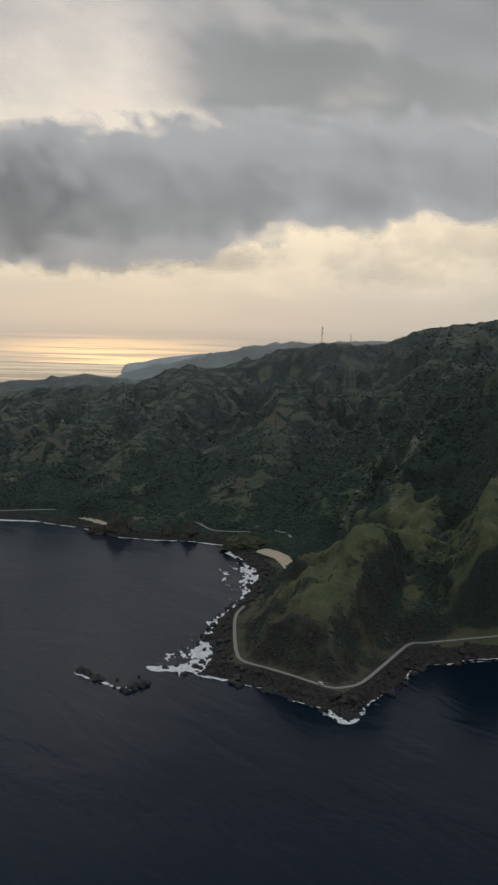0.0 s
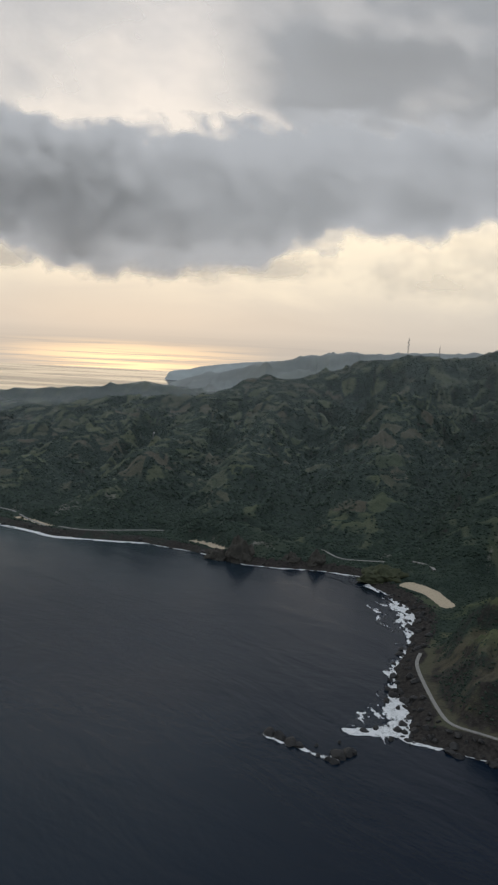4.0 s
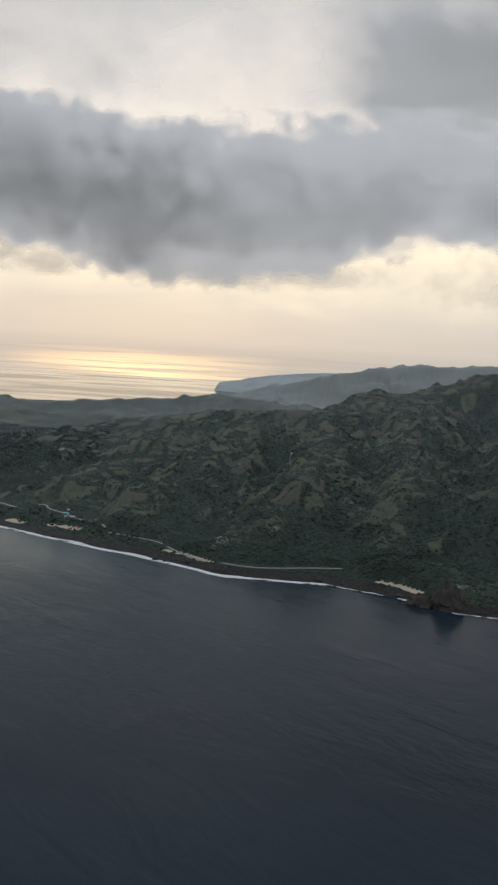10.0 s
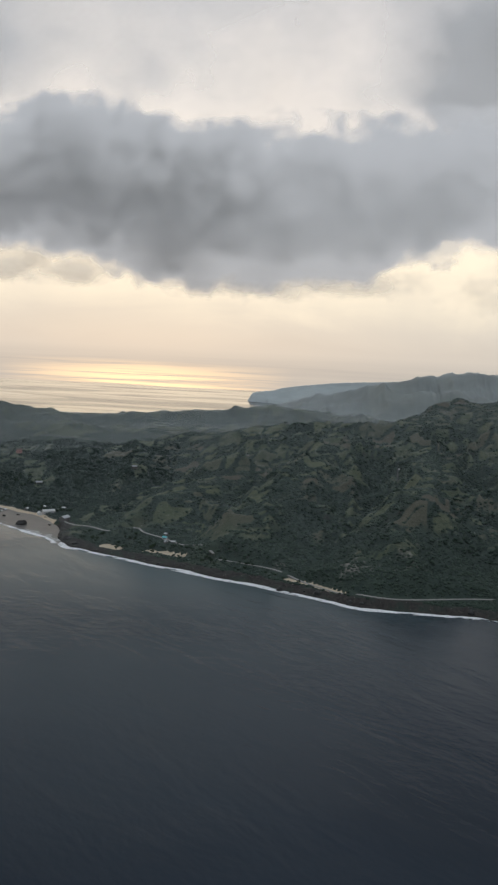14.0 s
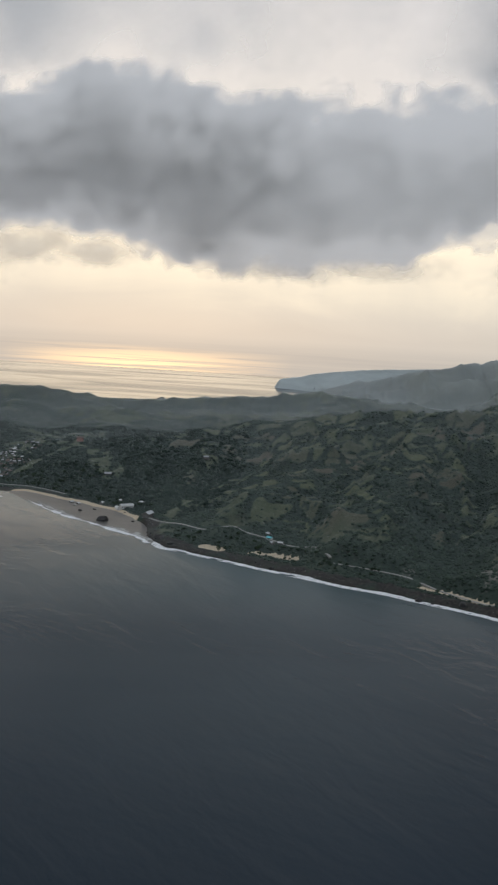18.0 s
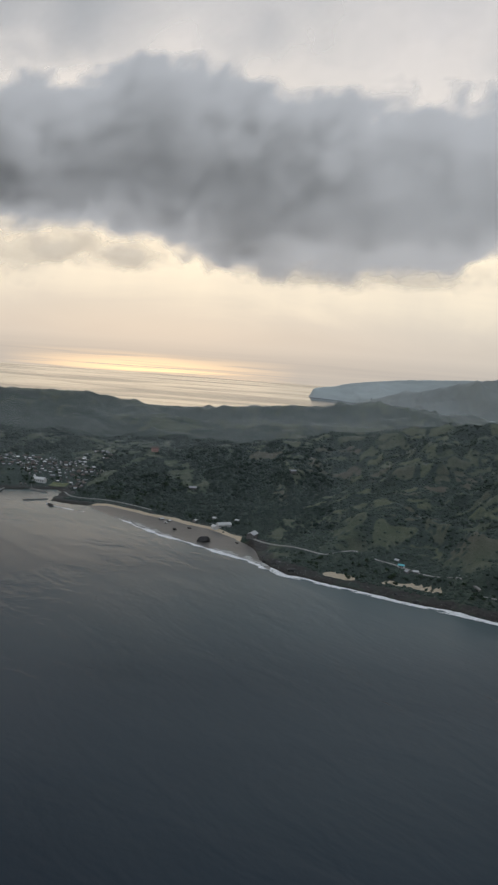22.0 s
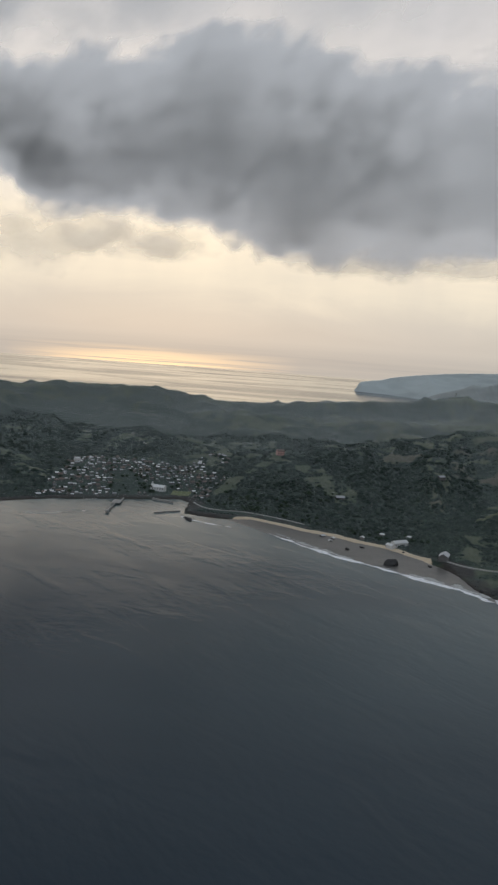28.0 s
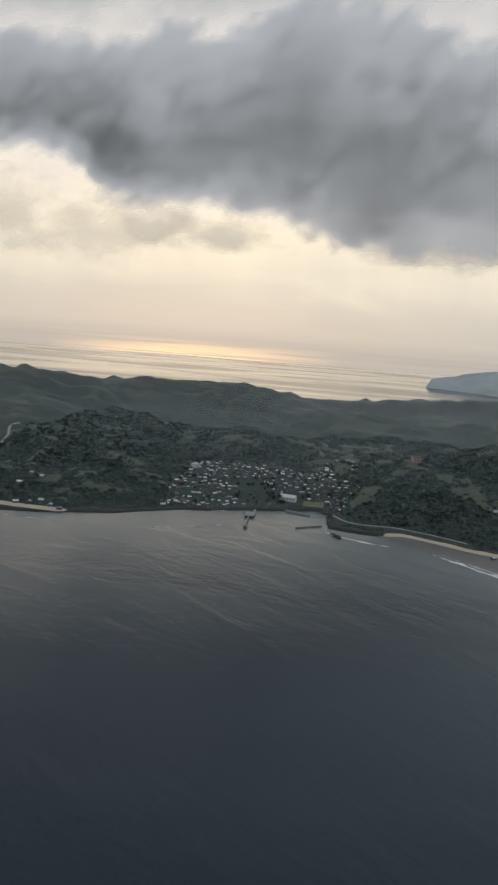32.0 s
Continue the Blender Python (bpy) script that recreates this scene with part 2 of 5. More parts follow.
def cloud_material():
    """Vapour: thin edges let the bright sky through, the thick body turns grey."""
    m, t, b = material("cloud_vapour")
    t.nodes.remove(b)
    thin, dense, through, seen_, out = (t.nodes.new("ShaderNode" + k) for k in ("BsdfTranslucent", "BsdfDiffuse", "BsdfTransparent", "MixShader", "MixShader"))
    thin.inputs[0].default_value, dense.inputs[0].default_value = (0.92, 0.895, 0.88, 1), (0.90, 0.885, 0.88, 1)
    t.links.new(flag(t, "bulk"), seen_.inputs[0])
    t.links.new(thin.outputs[0], seen_.inputs[1])
    t.links.new(dense.outputs[0], seen_.inputs[2])
    t.links.new(flag(t, "vapour"), out.inputs[0])
    t.links.new(through.outputs[0], out.inputs[1])
    t.links.new(seen_.outputs[0], out.inputs[2])
    t.links.new(out.outputs[0], t.nodes["Material Output"].inputs[0])
    return m


def haze_shell_material():
    """Thin shell standing in for distance haze, as dense as its own mark says."""
    m, t, b = material("haze_shell")
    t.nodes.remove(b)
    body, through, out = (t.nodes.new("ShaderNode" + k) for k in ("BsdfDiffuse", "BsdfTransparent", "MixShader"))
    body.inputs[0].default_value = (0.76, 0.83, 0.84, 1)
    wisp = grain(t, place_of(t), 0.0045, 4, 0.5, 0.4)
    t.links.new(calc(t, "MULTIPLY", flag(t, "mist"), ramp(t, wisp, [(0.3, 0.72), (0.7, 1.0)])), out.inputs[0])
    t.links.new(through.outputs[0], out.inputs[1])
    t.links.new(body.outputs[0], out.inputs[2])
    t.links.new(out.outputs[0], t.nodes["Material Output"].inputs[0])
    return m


def foam_material(name, dark, light, gaps):
    """Broken foam: water shows through its small gaps."""
    m, t, b = material(name, 0.9)
    p = place_of(t)
    fine, lumps = grain(t, p, 0.8, 4, 0.65), grain(t, p, 0.22, 4, 0.6, 0.5)
    t.links.new(blend(t, fine, dark, light), b.inputs["Base Color"])
    t.links.new(ramp(t, calc(t, "ADD", calc(t, "MULTIPLY_ADD", fine, 0.4, -0.28), calc(t, "ADD", calc(t, "MULTIPLY", lumps, 0.4), calc(t, "MULTIPLY", flag(t, "froth"), 0.42))), [(gaps - 0.12, 0.0), (gaps + 0.12, 1.0)]), b.inputs["Alpha"])
    return m


def leaf_material(name, dark, light):
    m, t, b = material(name, 0.9)
    b.inputs["Specular IOR Level"].default_value = 0.1
    g = t.nodes.new("ShaderNodeNewGeometry")
    v = calc(t, "ADD", calc(t, "MULTIPLY", g.outputs["Random Per Island"], 0.35), calc(t, "MULTIPLY", grain(t, g.outputs["Position"], 0.02, 3), 0.75))
    t.links.new(blend(t, ramp(t, v, [(0.2, 0.0), (0.95, 1.0)]), dark, light), b.inputs["Base Color"])
    bumped(t, b, grain(t, g.outputs["Position"], 1.2, 4), 0.8, 0.6)
    return m


def roof_material(name, colour, worn):
    m, t, b = material(name, 0.45)
    p = place_of(t)
    r = t.nodes.new("ShaderNodeObjectInfo").outputs["Random"]
    v = calc(t, "ADD", calc(t, "MULTIPLY", r, 0.55), calc(t, "MULTIPLY", grain(t, p, 0.5, 4), 0.5))
    t.links.new(blend(t, ramp(t, v, [(0.25, 0.0), (0.8, 1.0)]), colour, worn), b.inputs["Base Color"])
    return m


LAND, SEA, CLOUD, HAZE_SHELL = land_material(), sea_material(), cloud_material(), haze_shell_material()
SCRUB = leaf_material("scrub_leaves", (0.027, 0.044, 0.036), (0.066, 0.090, 0.066))
DEEP_SCRUB = leaf_material("woodland_leaves", (0.017, 0.029, 0.025), (0.046, 0.064, 0.050))
CROWN = leaf_material("tree_leaves", (0.018, 0.032, 0.022), (0.050, 0.074, 0.042))
BARK = mottled("bark", (0.06, 0.05, 0.04), (0.13, 0.11, 0.09), 1.0)
ROCK = mottled("wet_volcanic_rock", (0.006, 0.006, 0.007), (0.036, 0.033, 0.031), 0.25, 0.6, 0.5)
CLIFF = mottled("dry_volcanic_rock", (0.028, 0.026, 0.022), (0.085, 0.078, 0.064), 0.12, 0.9, 0.8)
TURF = mottled("mound_turf", (0.036, 0.044, 0.026), (0.085, 0.092, 0.046), 0.10, 0.95, 0.5)
FOAM = foam_material("sea_foam", (0.70, 0.71, 0.72), (0.95, 0.95, 0.95), 0.42)
WASH = foam_material("thin_wash", (0.24, 0.25, 0.25), (0.62, 0.61, 0.58), 0.43)
FLAT = mottled("wet_reef_flat", (0.058, 0.055, 0.051), (0.125, 0.116, 0.104), 0.03, 0.35, 0.1)
ROAD = mottled("pale_concrete", (0.24, 0.228, 0.21), (0.36, 0.345, 0.32), 0.3, 0.9)
WALL_WHITE = mottled("white_plaster", (0.52, 0.51, 0.49), (0.80, 0.79, 0.77), 0.4, 0.85)
WALL_GREY = mottled("grey_stone_wall", (0.09, 0.085, 0.08), (0.22, 0.21, 0.20), 0.5, 0.9)
WALL_PINK = mottled("pink_plaster", (0.46, 0.27, 0.24), (0.62, 0.40, 0.36), 0.4, 0.85)
ROOF_TIN = roof_material("tin_roof", (0.13, 0.135, 0.14), (0.50, 0.51, 0.52))
ROOF_WHITE = roof_material("white_sheet_roof", (0.46, 0.46, 0.45), (0.76, 0.76, 0.75))
ROOF_RUST = roof_material("rusty_sheet_roof", (0.085, 0.058, 0.048), (0.17, 0.12, 0.098))
ROOF_DARK = roof_material("dark_thatch", (0.06, 0.05, 0.04), (0.15, 0.13, 0.11))
ROOF_BLUE = roof_material("turquoise_sheet_roof", (0.08, 0.42, 0.48), (0.16, 0.56, 0.60))
GLASS = mottled("dark_window", (0.01, 0.012, 0.015), (0.04, 0.045, 0.05), 0.8, 0.15)
WOOD = mottled("weathered_boards", (0.09, 0.07, 0.055), (0.20, 0.165, 0.13), 1.5, 0.85)
STEEL = mottled("galvanised_steel", (0.16, 0.16, 0.16), (0.30, 0.30, 0.30), 1.0, 0.5)
CONCRETE = mottled("sea_wall_concrete", (0.17, 0.16, 0.15), (0.34, 0.33, 0.31), 0.3, 0.9)
LAWN = mottled("mown_grass", (0.10, 0.12, 0.045), (0.16, 0.17, 0.07), 0.1, 0.95)


# ---- noise and plan ----
def lattice(ix, iy, seed):
    h = (ix * 374761393 + iy * 668265263 + seed * 1274126177) & 0x7FFFFFFF
    h = ((h ^ (h >> 13)) * 1274126177) & 0x7FFFFFFF
    return ((h ^ (h >> 16)) & 0xFFFF) / 65535.0


def value_noise(x, y, seed=0):
    ix, iy = np.floor(x).astype(np.int64), np.floor(y).astype(np.int64)
    fx, fy = x - ix, y - iy
    fx, fy = fx * fx * (3 - 2 * fx), fy * fy * (3 - 2 * fy)
    a, b = lattice(ix, iy, seed), lattice(ix + 1, iy, seed)
    c, d = lattice(ix, iy + 1, seed), lattice(ix + 1, iy + 1, seed)
    return (a + (b - a) * fx) * (1 - fy) + (c + (d - c) * fx) * fy


def fbm(x, y, size, octaves=4, seed=0):
    """Fractal noise of about -1 to 1; size: metres of the largest lumps."""
    total, amp, norm = 0, 1.0, 0.0
    for n in range(octaves):
        total = total + amp * (2 * value_noise(x / size * 2 ** n + 17.3 * n, y / size * 2 ** n - 9.1 * n, seed + n) - 1)
        norm += amp
        amp *= 0.5
    return total / norm


def ridged(x, y, size, octaves=4, seed=0):
    total, amp, norm = 0, 1.0, 0.0
    for n in range(octaves):
        v = 1 - np.abs(2 * value_noise(x / size * 2 ** n + 5.7 * n, y / size * 2 ** n + 3.3 * n, seed + n) - 1)
        total = total + amp * v * v
        norm += amp
        amp *= 0.5
    return total / norm


def smooth(e0, e1, v):
    u = np.clip((v - e0) / (e1 - e0), 0, 1)
    return u * u * (3 - 2 * u)


# the coast, then the crests with their heights
COAST = [(900, 800), (400, 740), (172, 697), (110, 680), (94, 655), (77, 623), (55, 592), (40, 574), (27, 590), (-12, 619),
         (-58, 640), (-57, 693), (-56, 754), (-46, 802), (-32, 847), (-24, 907), (-37, 960), (-57, 990), (-62, 1028), (-100, 1041), (-196, 1048),
         (-230, 1078), (-310, 1117), (-421, 1122), (-470, 1150), (-525, 1178), (-655, 1245), (-742, 1290), (-770, 1335), (-786, 1400), (-837, 1452), (-973, 1540),
         (-1000, 1529), (-1027, 1529), (-1043, 1535), (-1047, 1560), (-1046, 1598), (-1060, 1616), (-1093, 1602), (-1190, 1556)]
COAST_FAR = [(-1245, 1512), (-1300, 1490), (-1370, 1470), (-1500, 1400), (-1800, 1300), (-2600, 1250), (-2700, 2900), (-1700, 2850), (-1300, 2900),
             (-1000, 2950), (-780, 3020), (-690, 3250), (-560, 3500), (-420, 3800), (100, 3950), (900, 3900)]
CRESTS = [
    [(62, 748, 86), (36, 766, 62), (6, 790, 36), (-14, 815, 18)],
    [(131, 1935, 218), (83, 1978, 215), (19, 2000, 200), (-80, 1990, 172), (-165, 1950, 144), (-267, 1860, 130), (-325, 1794, 114),
     (-403, 1800, 110), (-480, 1850, 103), (-560, 1900, 91), (-700, 1900, 68), (-850, 1800, 52), (-954, 1736, 44)],
    [(-2300, 2000, 130), (-1900, 2100, 110), (-1652, 2200, 86), (-1487, 2300, 70), (-1405, 2400, 72), (-1262, 2520, 69), (-1173, 2690, 39),
     (-1071, 2700, 33), (-960, 2700, 43), (-826, 2700, 54), (-728, 2700, 66), (-582, 2700, 80), (-394, 2690, 62), (-209, 2650, 50), (200, 2600, 60)],
    [(33, 690, 50), (62, 748, 88), (82, 785, 79), (108, 845, 84), (113, 950, 99), (114, 1035, 123), (152, 1065, 136), (190, 1200, 162), (250, 1400, 190), (330, 1700, 240), (378, 1900, 268), (700, 1850, 320)],
    [(138, 725, 42), (166, 752, 90), (184, 800, 114), (230, 950, 150), (300, 1300, 195)],
    [(193, 2010, 205), (275, 1900, 244), (378, 1900, 268)],
    [(-600, 3300, 42), (-480, 3300, 82), (-360, 3300, 108), (-240, 3300, 136), (-140, 3300, 164), (-80, 3310, 160), (-30, 3300, 174), (40, 3300, 184), (110, 3310, 180), (180, 3300, 188), (500, 3300, 200)],
    [(62, 1010, 20), (85, 1070, 70), (125, 1160, 115), (190, 1300, 165)],
    [(-55, 1110, 12), (-25, 1230, 60), (10, 1380, 105), (40, 1550, 150)],
    [(-250, 1180, 28), (-215, 1330, 78), (-190, 1600, 112), (-165, 1950, 150)],
    [(-400, 1175, 20), (-345, 1290, 66), (-310, 1477, 86), (-310, 1650, 105)],
    [(-560, 1270, 20), (-500, 1400, 58), (-440, 1600, 95)],
    [(-695, 1345, 12), (-650, 1430, 40), (-560, 1560, 72), (-480, 1700, 95)],
    [(-877, 1590, 14), (-900, 1660, 30), (-954, 1736, 44)],
    [(-1020, 1640, 8), (-985, 1690, 28), (-954, 1736, 44)],
    [(-1380, 1600, 20), (-1430, 1720, 44), (-1520, 1950, 66), (-1652, 2200, 86)],
]
GULLIES = [([(68, 640), (80, 690), (90, 735), (96, 775)], 24, 12), ([(-12, 850), (40, 835), (92, 862)], 62, 30), ([(0, 965), (55, 965), (105, 1045), (150, 1200)], 36, 40),
           ([(-30, 1075), (35, 1150), (75, 1300), (110, 1500)], 34, 52), ([(118, 696), (128, 760), (152, 830), (195, 950)], 30, 26), ([(-130, 1130), (-120, 1300), (-100, 1600)], 26, 45),
           ([(-300, 1170), (-265, 1350), (-240, 1700)], 24, 38), ([(-480, 1210), (-420, 1380), (-370, 1650)], 24, 38), ([(-620, 1290), (-580, 1430), (-520, 1650)], 22, 36),
           ([(-770, 1440), (-760, 1560), (-690, 1750)], 22, 50)]
ROAD_LINES = [
    [(300, 775), (181, 734), (140, 719), (115, 710), (102, 705), (78, 661), (57, 623), (44, 613), (32, 612), (9, 629), (-12, 643), (-30, 655), (-36, 676), (-40, 728),
     (-40, 762), (-34, 786)],
    [(-10, 1062), (-41, 1072), (-83, 1075), (-109, 1114), (-150, 1135), (-188, 1159), (-238, 1166), (-313, 1156), (-384, 1137), (-426, 1147), (-451, 1166),
     (-510, 1222), (-572, 1250)],
    [(-645, 1316), (-667, 1335), (-681, 1358), (-701, 1339), (-715, 1333), (-755, 1372), (-767, 1387), (-790, 1418)],
    [(-915, 1522), (-931, 1534), (-957, 1550), (-982, 1560), (-1007, 1559), (-1026, 1566), (-1040, 1590)],
]
KNOLLS = [(-672, 1398, 26, 15), (-610, 1404, 30, 12), (-520, 1330, 34, 12), (-575, 1330, 24, 9)]
BEACHES = [([(-20, 988), (-10, 976), (0, 958), (5, 938), (9, 922)], 7.5), ([(-258, 1128), (-240, 1120), (-222, 1102)], 7), ([(-492, 1196), (-466, 1182), (-440, 1159)], 6),
           ([(-652, 1279), (-633, 1275), (-612, 1263)], 6), ([(-704, 1294), (-688, 1286)], 7), ([(-1360, 1500), (-1330, 1498), (-1295, 1499)], 7)]


def to_line(x, y, line, closed=False):
    """The distance to a polyline, and the third number of its points at the foot."""
    best, value = np.full(x.shape, 1e9), np.zeros(x.shape)
    pts = [tuple(p) + (0,) * (3 - len(p)) for p in line]
    for a, b in zip(pts, pts[1:] + (pts[:1] if closed else [])):
        dx, dy = b[0] - a[0], b[1] - a[1]
        t = np.clip(((x - a[0]) * dx + (y - a[1]) * dy) / (dx * dx + dy * dy + 1e-9), 0, 1)
        d = np.hypot(x - a[0] - t * dx, y - a[1] - t * dy)
        value = np.where(d < best, a[2] + t * (b[2] - a[2]), value)
        best = np.minimum(best, d)
    return best, value


def run_of(line):
    """A line whose third numbers are the metres along it."""
    out, far = [], 0.0
    for n, q in enumerate(line):
        far += math.hypot(q[0] - line[n - 1][0], q[1] - line[n - 1][1]) if n else 0.0
        out.append((q[0], q[1], far))
    return out


def inside(x, y, poly):
    odd = np.zeros(x.shape, bool)
    for a, b in zip(poly, poly[1:] + poly[:1]):
        if a[1] != b[1]:
            cross = (a[1] > y) != (b[1] > y)
            odd ^= cross & (x < (b[0] - a[0]) * (y - a[1]) / (b[1] - a[1]) + a[0])
    return odd


OUTLINE = COAST + COAST_FAR


def coast_distance(x, y):
    """Metres inland from the water's edge; less than 0 over the sea."""
    wx = x + fbm(x, y, 40, 4, 3) * 7
    wy = y + fbm(x, y, 40, 4, 8) * 7
    d, _ = to_line(wx, wy, OUTLINE, True)
    return np.where(inside(wx, wy, OUTLINE), d, -d)


def height(x, y):
    """The island's height over the sea, the metres inland, the nearness of a crest and the gullies."""
    dc = coast_distance(x, y)
    inland = np.maximum(dc - 20, 0.01)
    top, weight, near = 0.0, 0.0, np.full(x.shape, 1e9)
    p = 0.46 + 0.7 * smooth(-600, -950, x) * smooth(2300, 1900, y)
    p = p + 0.6 * smooth(120, 40, x) * smooth(-120, -40, x) * smooth(770, 830, y) * smooth(1080, 980, y)
    sway = fbm(x, y, 130, 3, 5)
    for line in CRESTS:
        d, z = to_line(x, y, line)
        d = np.maximum(d * (1 + 0.35 * sway), 0.5)
        u = inland / (inland + d)
        sag = 1 - 0.34 * (1 - np.exp(-(d / 150) ** 2)) - 0.16 * (1 - np.exp(-(d / 420) ** 2))
        w = 1 / (d + 14) ** 2.3
        top, weight, near = top + w * z * u ** p * sag, weight + w, np.minimum(near, d)
    z = top / weight
    gully = ridged(x + 40 * sway, y, 170, 4, 21)
    lower = smooth(1600, 1300, y)
    rough = smooth(10, 120, inland) * np.maximum(smooth(0, 90, near), 0.62 * lower)
    z = z + (gully - 0.42) * (10 + 0.25 * z) * rough * 1.9
    spurs = ridged(x * 1.25 + 12 * sway, y, 62, 3, 27)
    z = z + fbm(x, y, 38, 4, 31) * 3.2 * smooth(5, 60, inland)
    z = z + (spurs - 0.42) * (10 + 0.15 * z + 6 * smooth(1120, 1220, y)) * smooth(8, 50, inland) * smooth(2000, 1700, y) * np.maximum(smooth(2, 22, near), 0.8 * lower)
    z = z + (ridged(x, y, 26, 3, 39) - 0.45) * 11 * smooth(230, 110, np.hypot(x - 90, y - 740)) * smooth(2, 20, inland)
    drift = 14 * fbm(x, y, 50, 2, 47)
    for line in CRESTS[:1] + CRESTS[3:5] + CRESTS[7:15]:
        d, s = to_line(x, y, run_of(line))
        flank = smooth(4, 26, d) * smooth(150, 60, d) * smooth(8, 40, inland) * smooth(1650, 1350, y)
        z = z + (ridged(s + drift, d * 0.22, 26, 3, 51) - 0.5) * (11 + 6 * smooth(1000, 900, y)) * flank
    for line, deep, wide in GULLIES:
        d, _ = to_line(x + 14 * sway, y + 10 * fbm(x, y, 60, 2, 6), line)
        z = z - np.minimum(deep, 0.7 * z) * np.exp(-(d / wide) ** 1.5) * smooth(6, 40, inland)
    z = z + (ridged(x, y, 55, 3, 37) - 0.62) * 9 * smooth(1650, 1900, y) * smooth(40, 120, inland)
    z = z + fbm(x, y, 60, 3, 41) * 9 * smooth(1700, 1850, y) * smooth(40, 120, inland) * smooth(60, 10, near)
    for kx, ky, kr, kh in KNOLLS:
        z = z + kh * np.exp(-(((x - kx) ** 2 + (y - ky) ** 2) / kr ** 2))
    village = np.exp(-(((x + 1125) / 105) ** 2 + ((y - 1670) / 120) ** 2) ** 2)
    z = z * (1 - village) + village * np.clip(dc * 0.19, 0, 34)
    shelf = np.where(dc > 0, 5.0 * smooth(0, 20, dc) * (1 - 0.72 * smooth(-745, -805, x)) + 0.3, dc * 0.12)
    z = shelf + np.maximum(z, 0) * smooth(0, 34, inland)
    z = z + (ridged(x, y, 14, 3, 44) - 0.4) * 3.5 * smooth(-2, 6, dc) * smooth(34, 14, dc) * smooth(250, 60, x) * smooth(-420, -60, x)
    for line, level in zip(ROAD_LINES, (6.2, 6.2, 12.0, 2.6)):
        d, _ = to_line(x, y, line)
        k = smooth(15, 3, d) if level > 4 else smooth(9, 2, d)
        level = level - 8.6 * smooth(-728, -782, x) if level > 10 else level
        z = z * (1 - k) + k * level
    for line, wide in BEACHES:
        k = smooth(wide * 2.2, wide, to_line(x, y, line)[0])
        z = z * (1 - k) + k * np.minimum(z, 2.5 + 6 * (y < 1000) * smooth(0, 60, dc))
    return z, dc, near, 0.5 * gully + 0.5 * spurs


def ground_at(x, y):
    return float(height(np.array([float(x)]), np.array([float(y)]))[0][0])


def steps(stops):
    """Grid lines: (from, to, step) stretches joined."""
    return np.concatenate([np.arange(a, b, s) for a, b, s in stops] + [[stops[-1][1]]])


def mesh_from(name, verts, faces, flat=False):
    """A mesh of equal-sided faces from arrays."""
    verts, faces = np.asarray(verts, float), np.asarray(faces, int)
    me = bpy.data.meshes.new(name)
    me.vertices.add(len(verts))
    me.vertices.foreach_set("co", verts.ravel())
    n, k = faces.shape
    me.loops.add(n * k)
    me.loops.foreach_set("vertex_index", faces.ravel())
    me.polygons.add(n)
    me.polygons.foreach_set("loop_start", np.arange(n) * k)
    me.polygons.foreach_set("loop_total", np.full(n, k))
    me.polygons.foreach_set("use_smooth", np.full(n, not flat))
    me.update(calc_edges=True)
    return me


def marked(me, name, values):
    a = me.attributes.new(name, "FLOAT", "POINT")
    a.data.foreach_set("value", np.asarray(values, float).ravel())


def grid_mesh(name, X, Y, Z, cells, marks):
    ny, nx = X.shape
    idx = np.arange(nx * ny).reshape(ny, nx)
    quads = np.stack([idx[:-1, :-1], idx[:-1, 1:], idx[1:, 1:], idx[1:, :-1]], -1)[cells]
    used = np.unique(quads)
    remap = np.full(nx * ny, -1)
    remap[used] = np.arange(len(used))
    me = mesh_from(name, np.stack([X.ravel(), Y.ravel(), Z.ravel()], -1)[used], remap[quads])
    for k, v in marks.items():
        marked(me, k, v.ravel()[used])
    return me


def any_corner(keep):
    return keep[:-1, :-1] | keep[1:, :-1] | keep[:-1, 1:] | keep[1:, 1:]


# ---- ground ----
def parcels(x, y, wide, deep, seed):
    """Small hill fields: each place's own field tone of 0 to 1, and the metres to the field's edge."""
    wx, wy = x + 16 * fbm(x, y, 70, 3, seed), y + 16 * fbm(x, y, 70, 3, seed + 4)
    u, v = (0.95 * wx + 0.3 * wy) / wide, (0.95 * wy - 0.3 * wx) / deep
    iu, iv = np.floor(u).astype(np.int64), np.floor(v).astype(np.int64)
    first, second, tone = np.full(x.shape, 1e9), np.full(x.shape, 1e9), np.zeros(x.shape)
    for a in (-1, 0, 1):
        for b in (-1, 0, 1):
            cu, cv = iu + a, iv + b
            d = np.hypot((cu + 0.15 + 0.7 * lattice(cu, cv, seed + 1) - u) * wide, (cv + 0.15 + 0.7 * lattice(cu, cv, seed + 2) - v) * deep)
            tone = np.where(d < first, lattice(cu, cv, seed + 3), tone)
            second = np.where(d < first, first, np.minimum(second, d))
            first = np.minimum(first, d)
    return tone, 0.5 * (second - first)


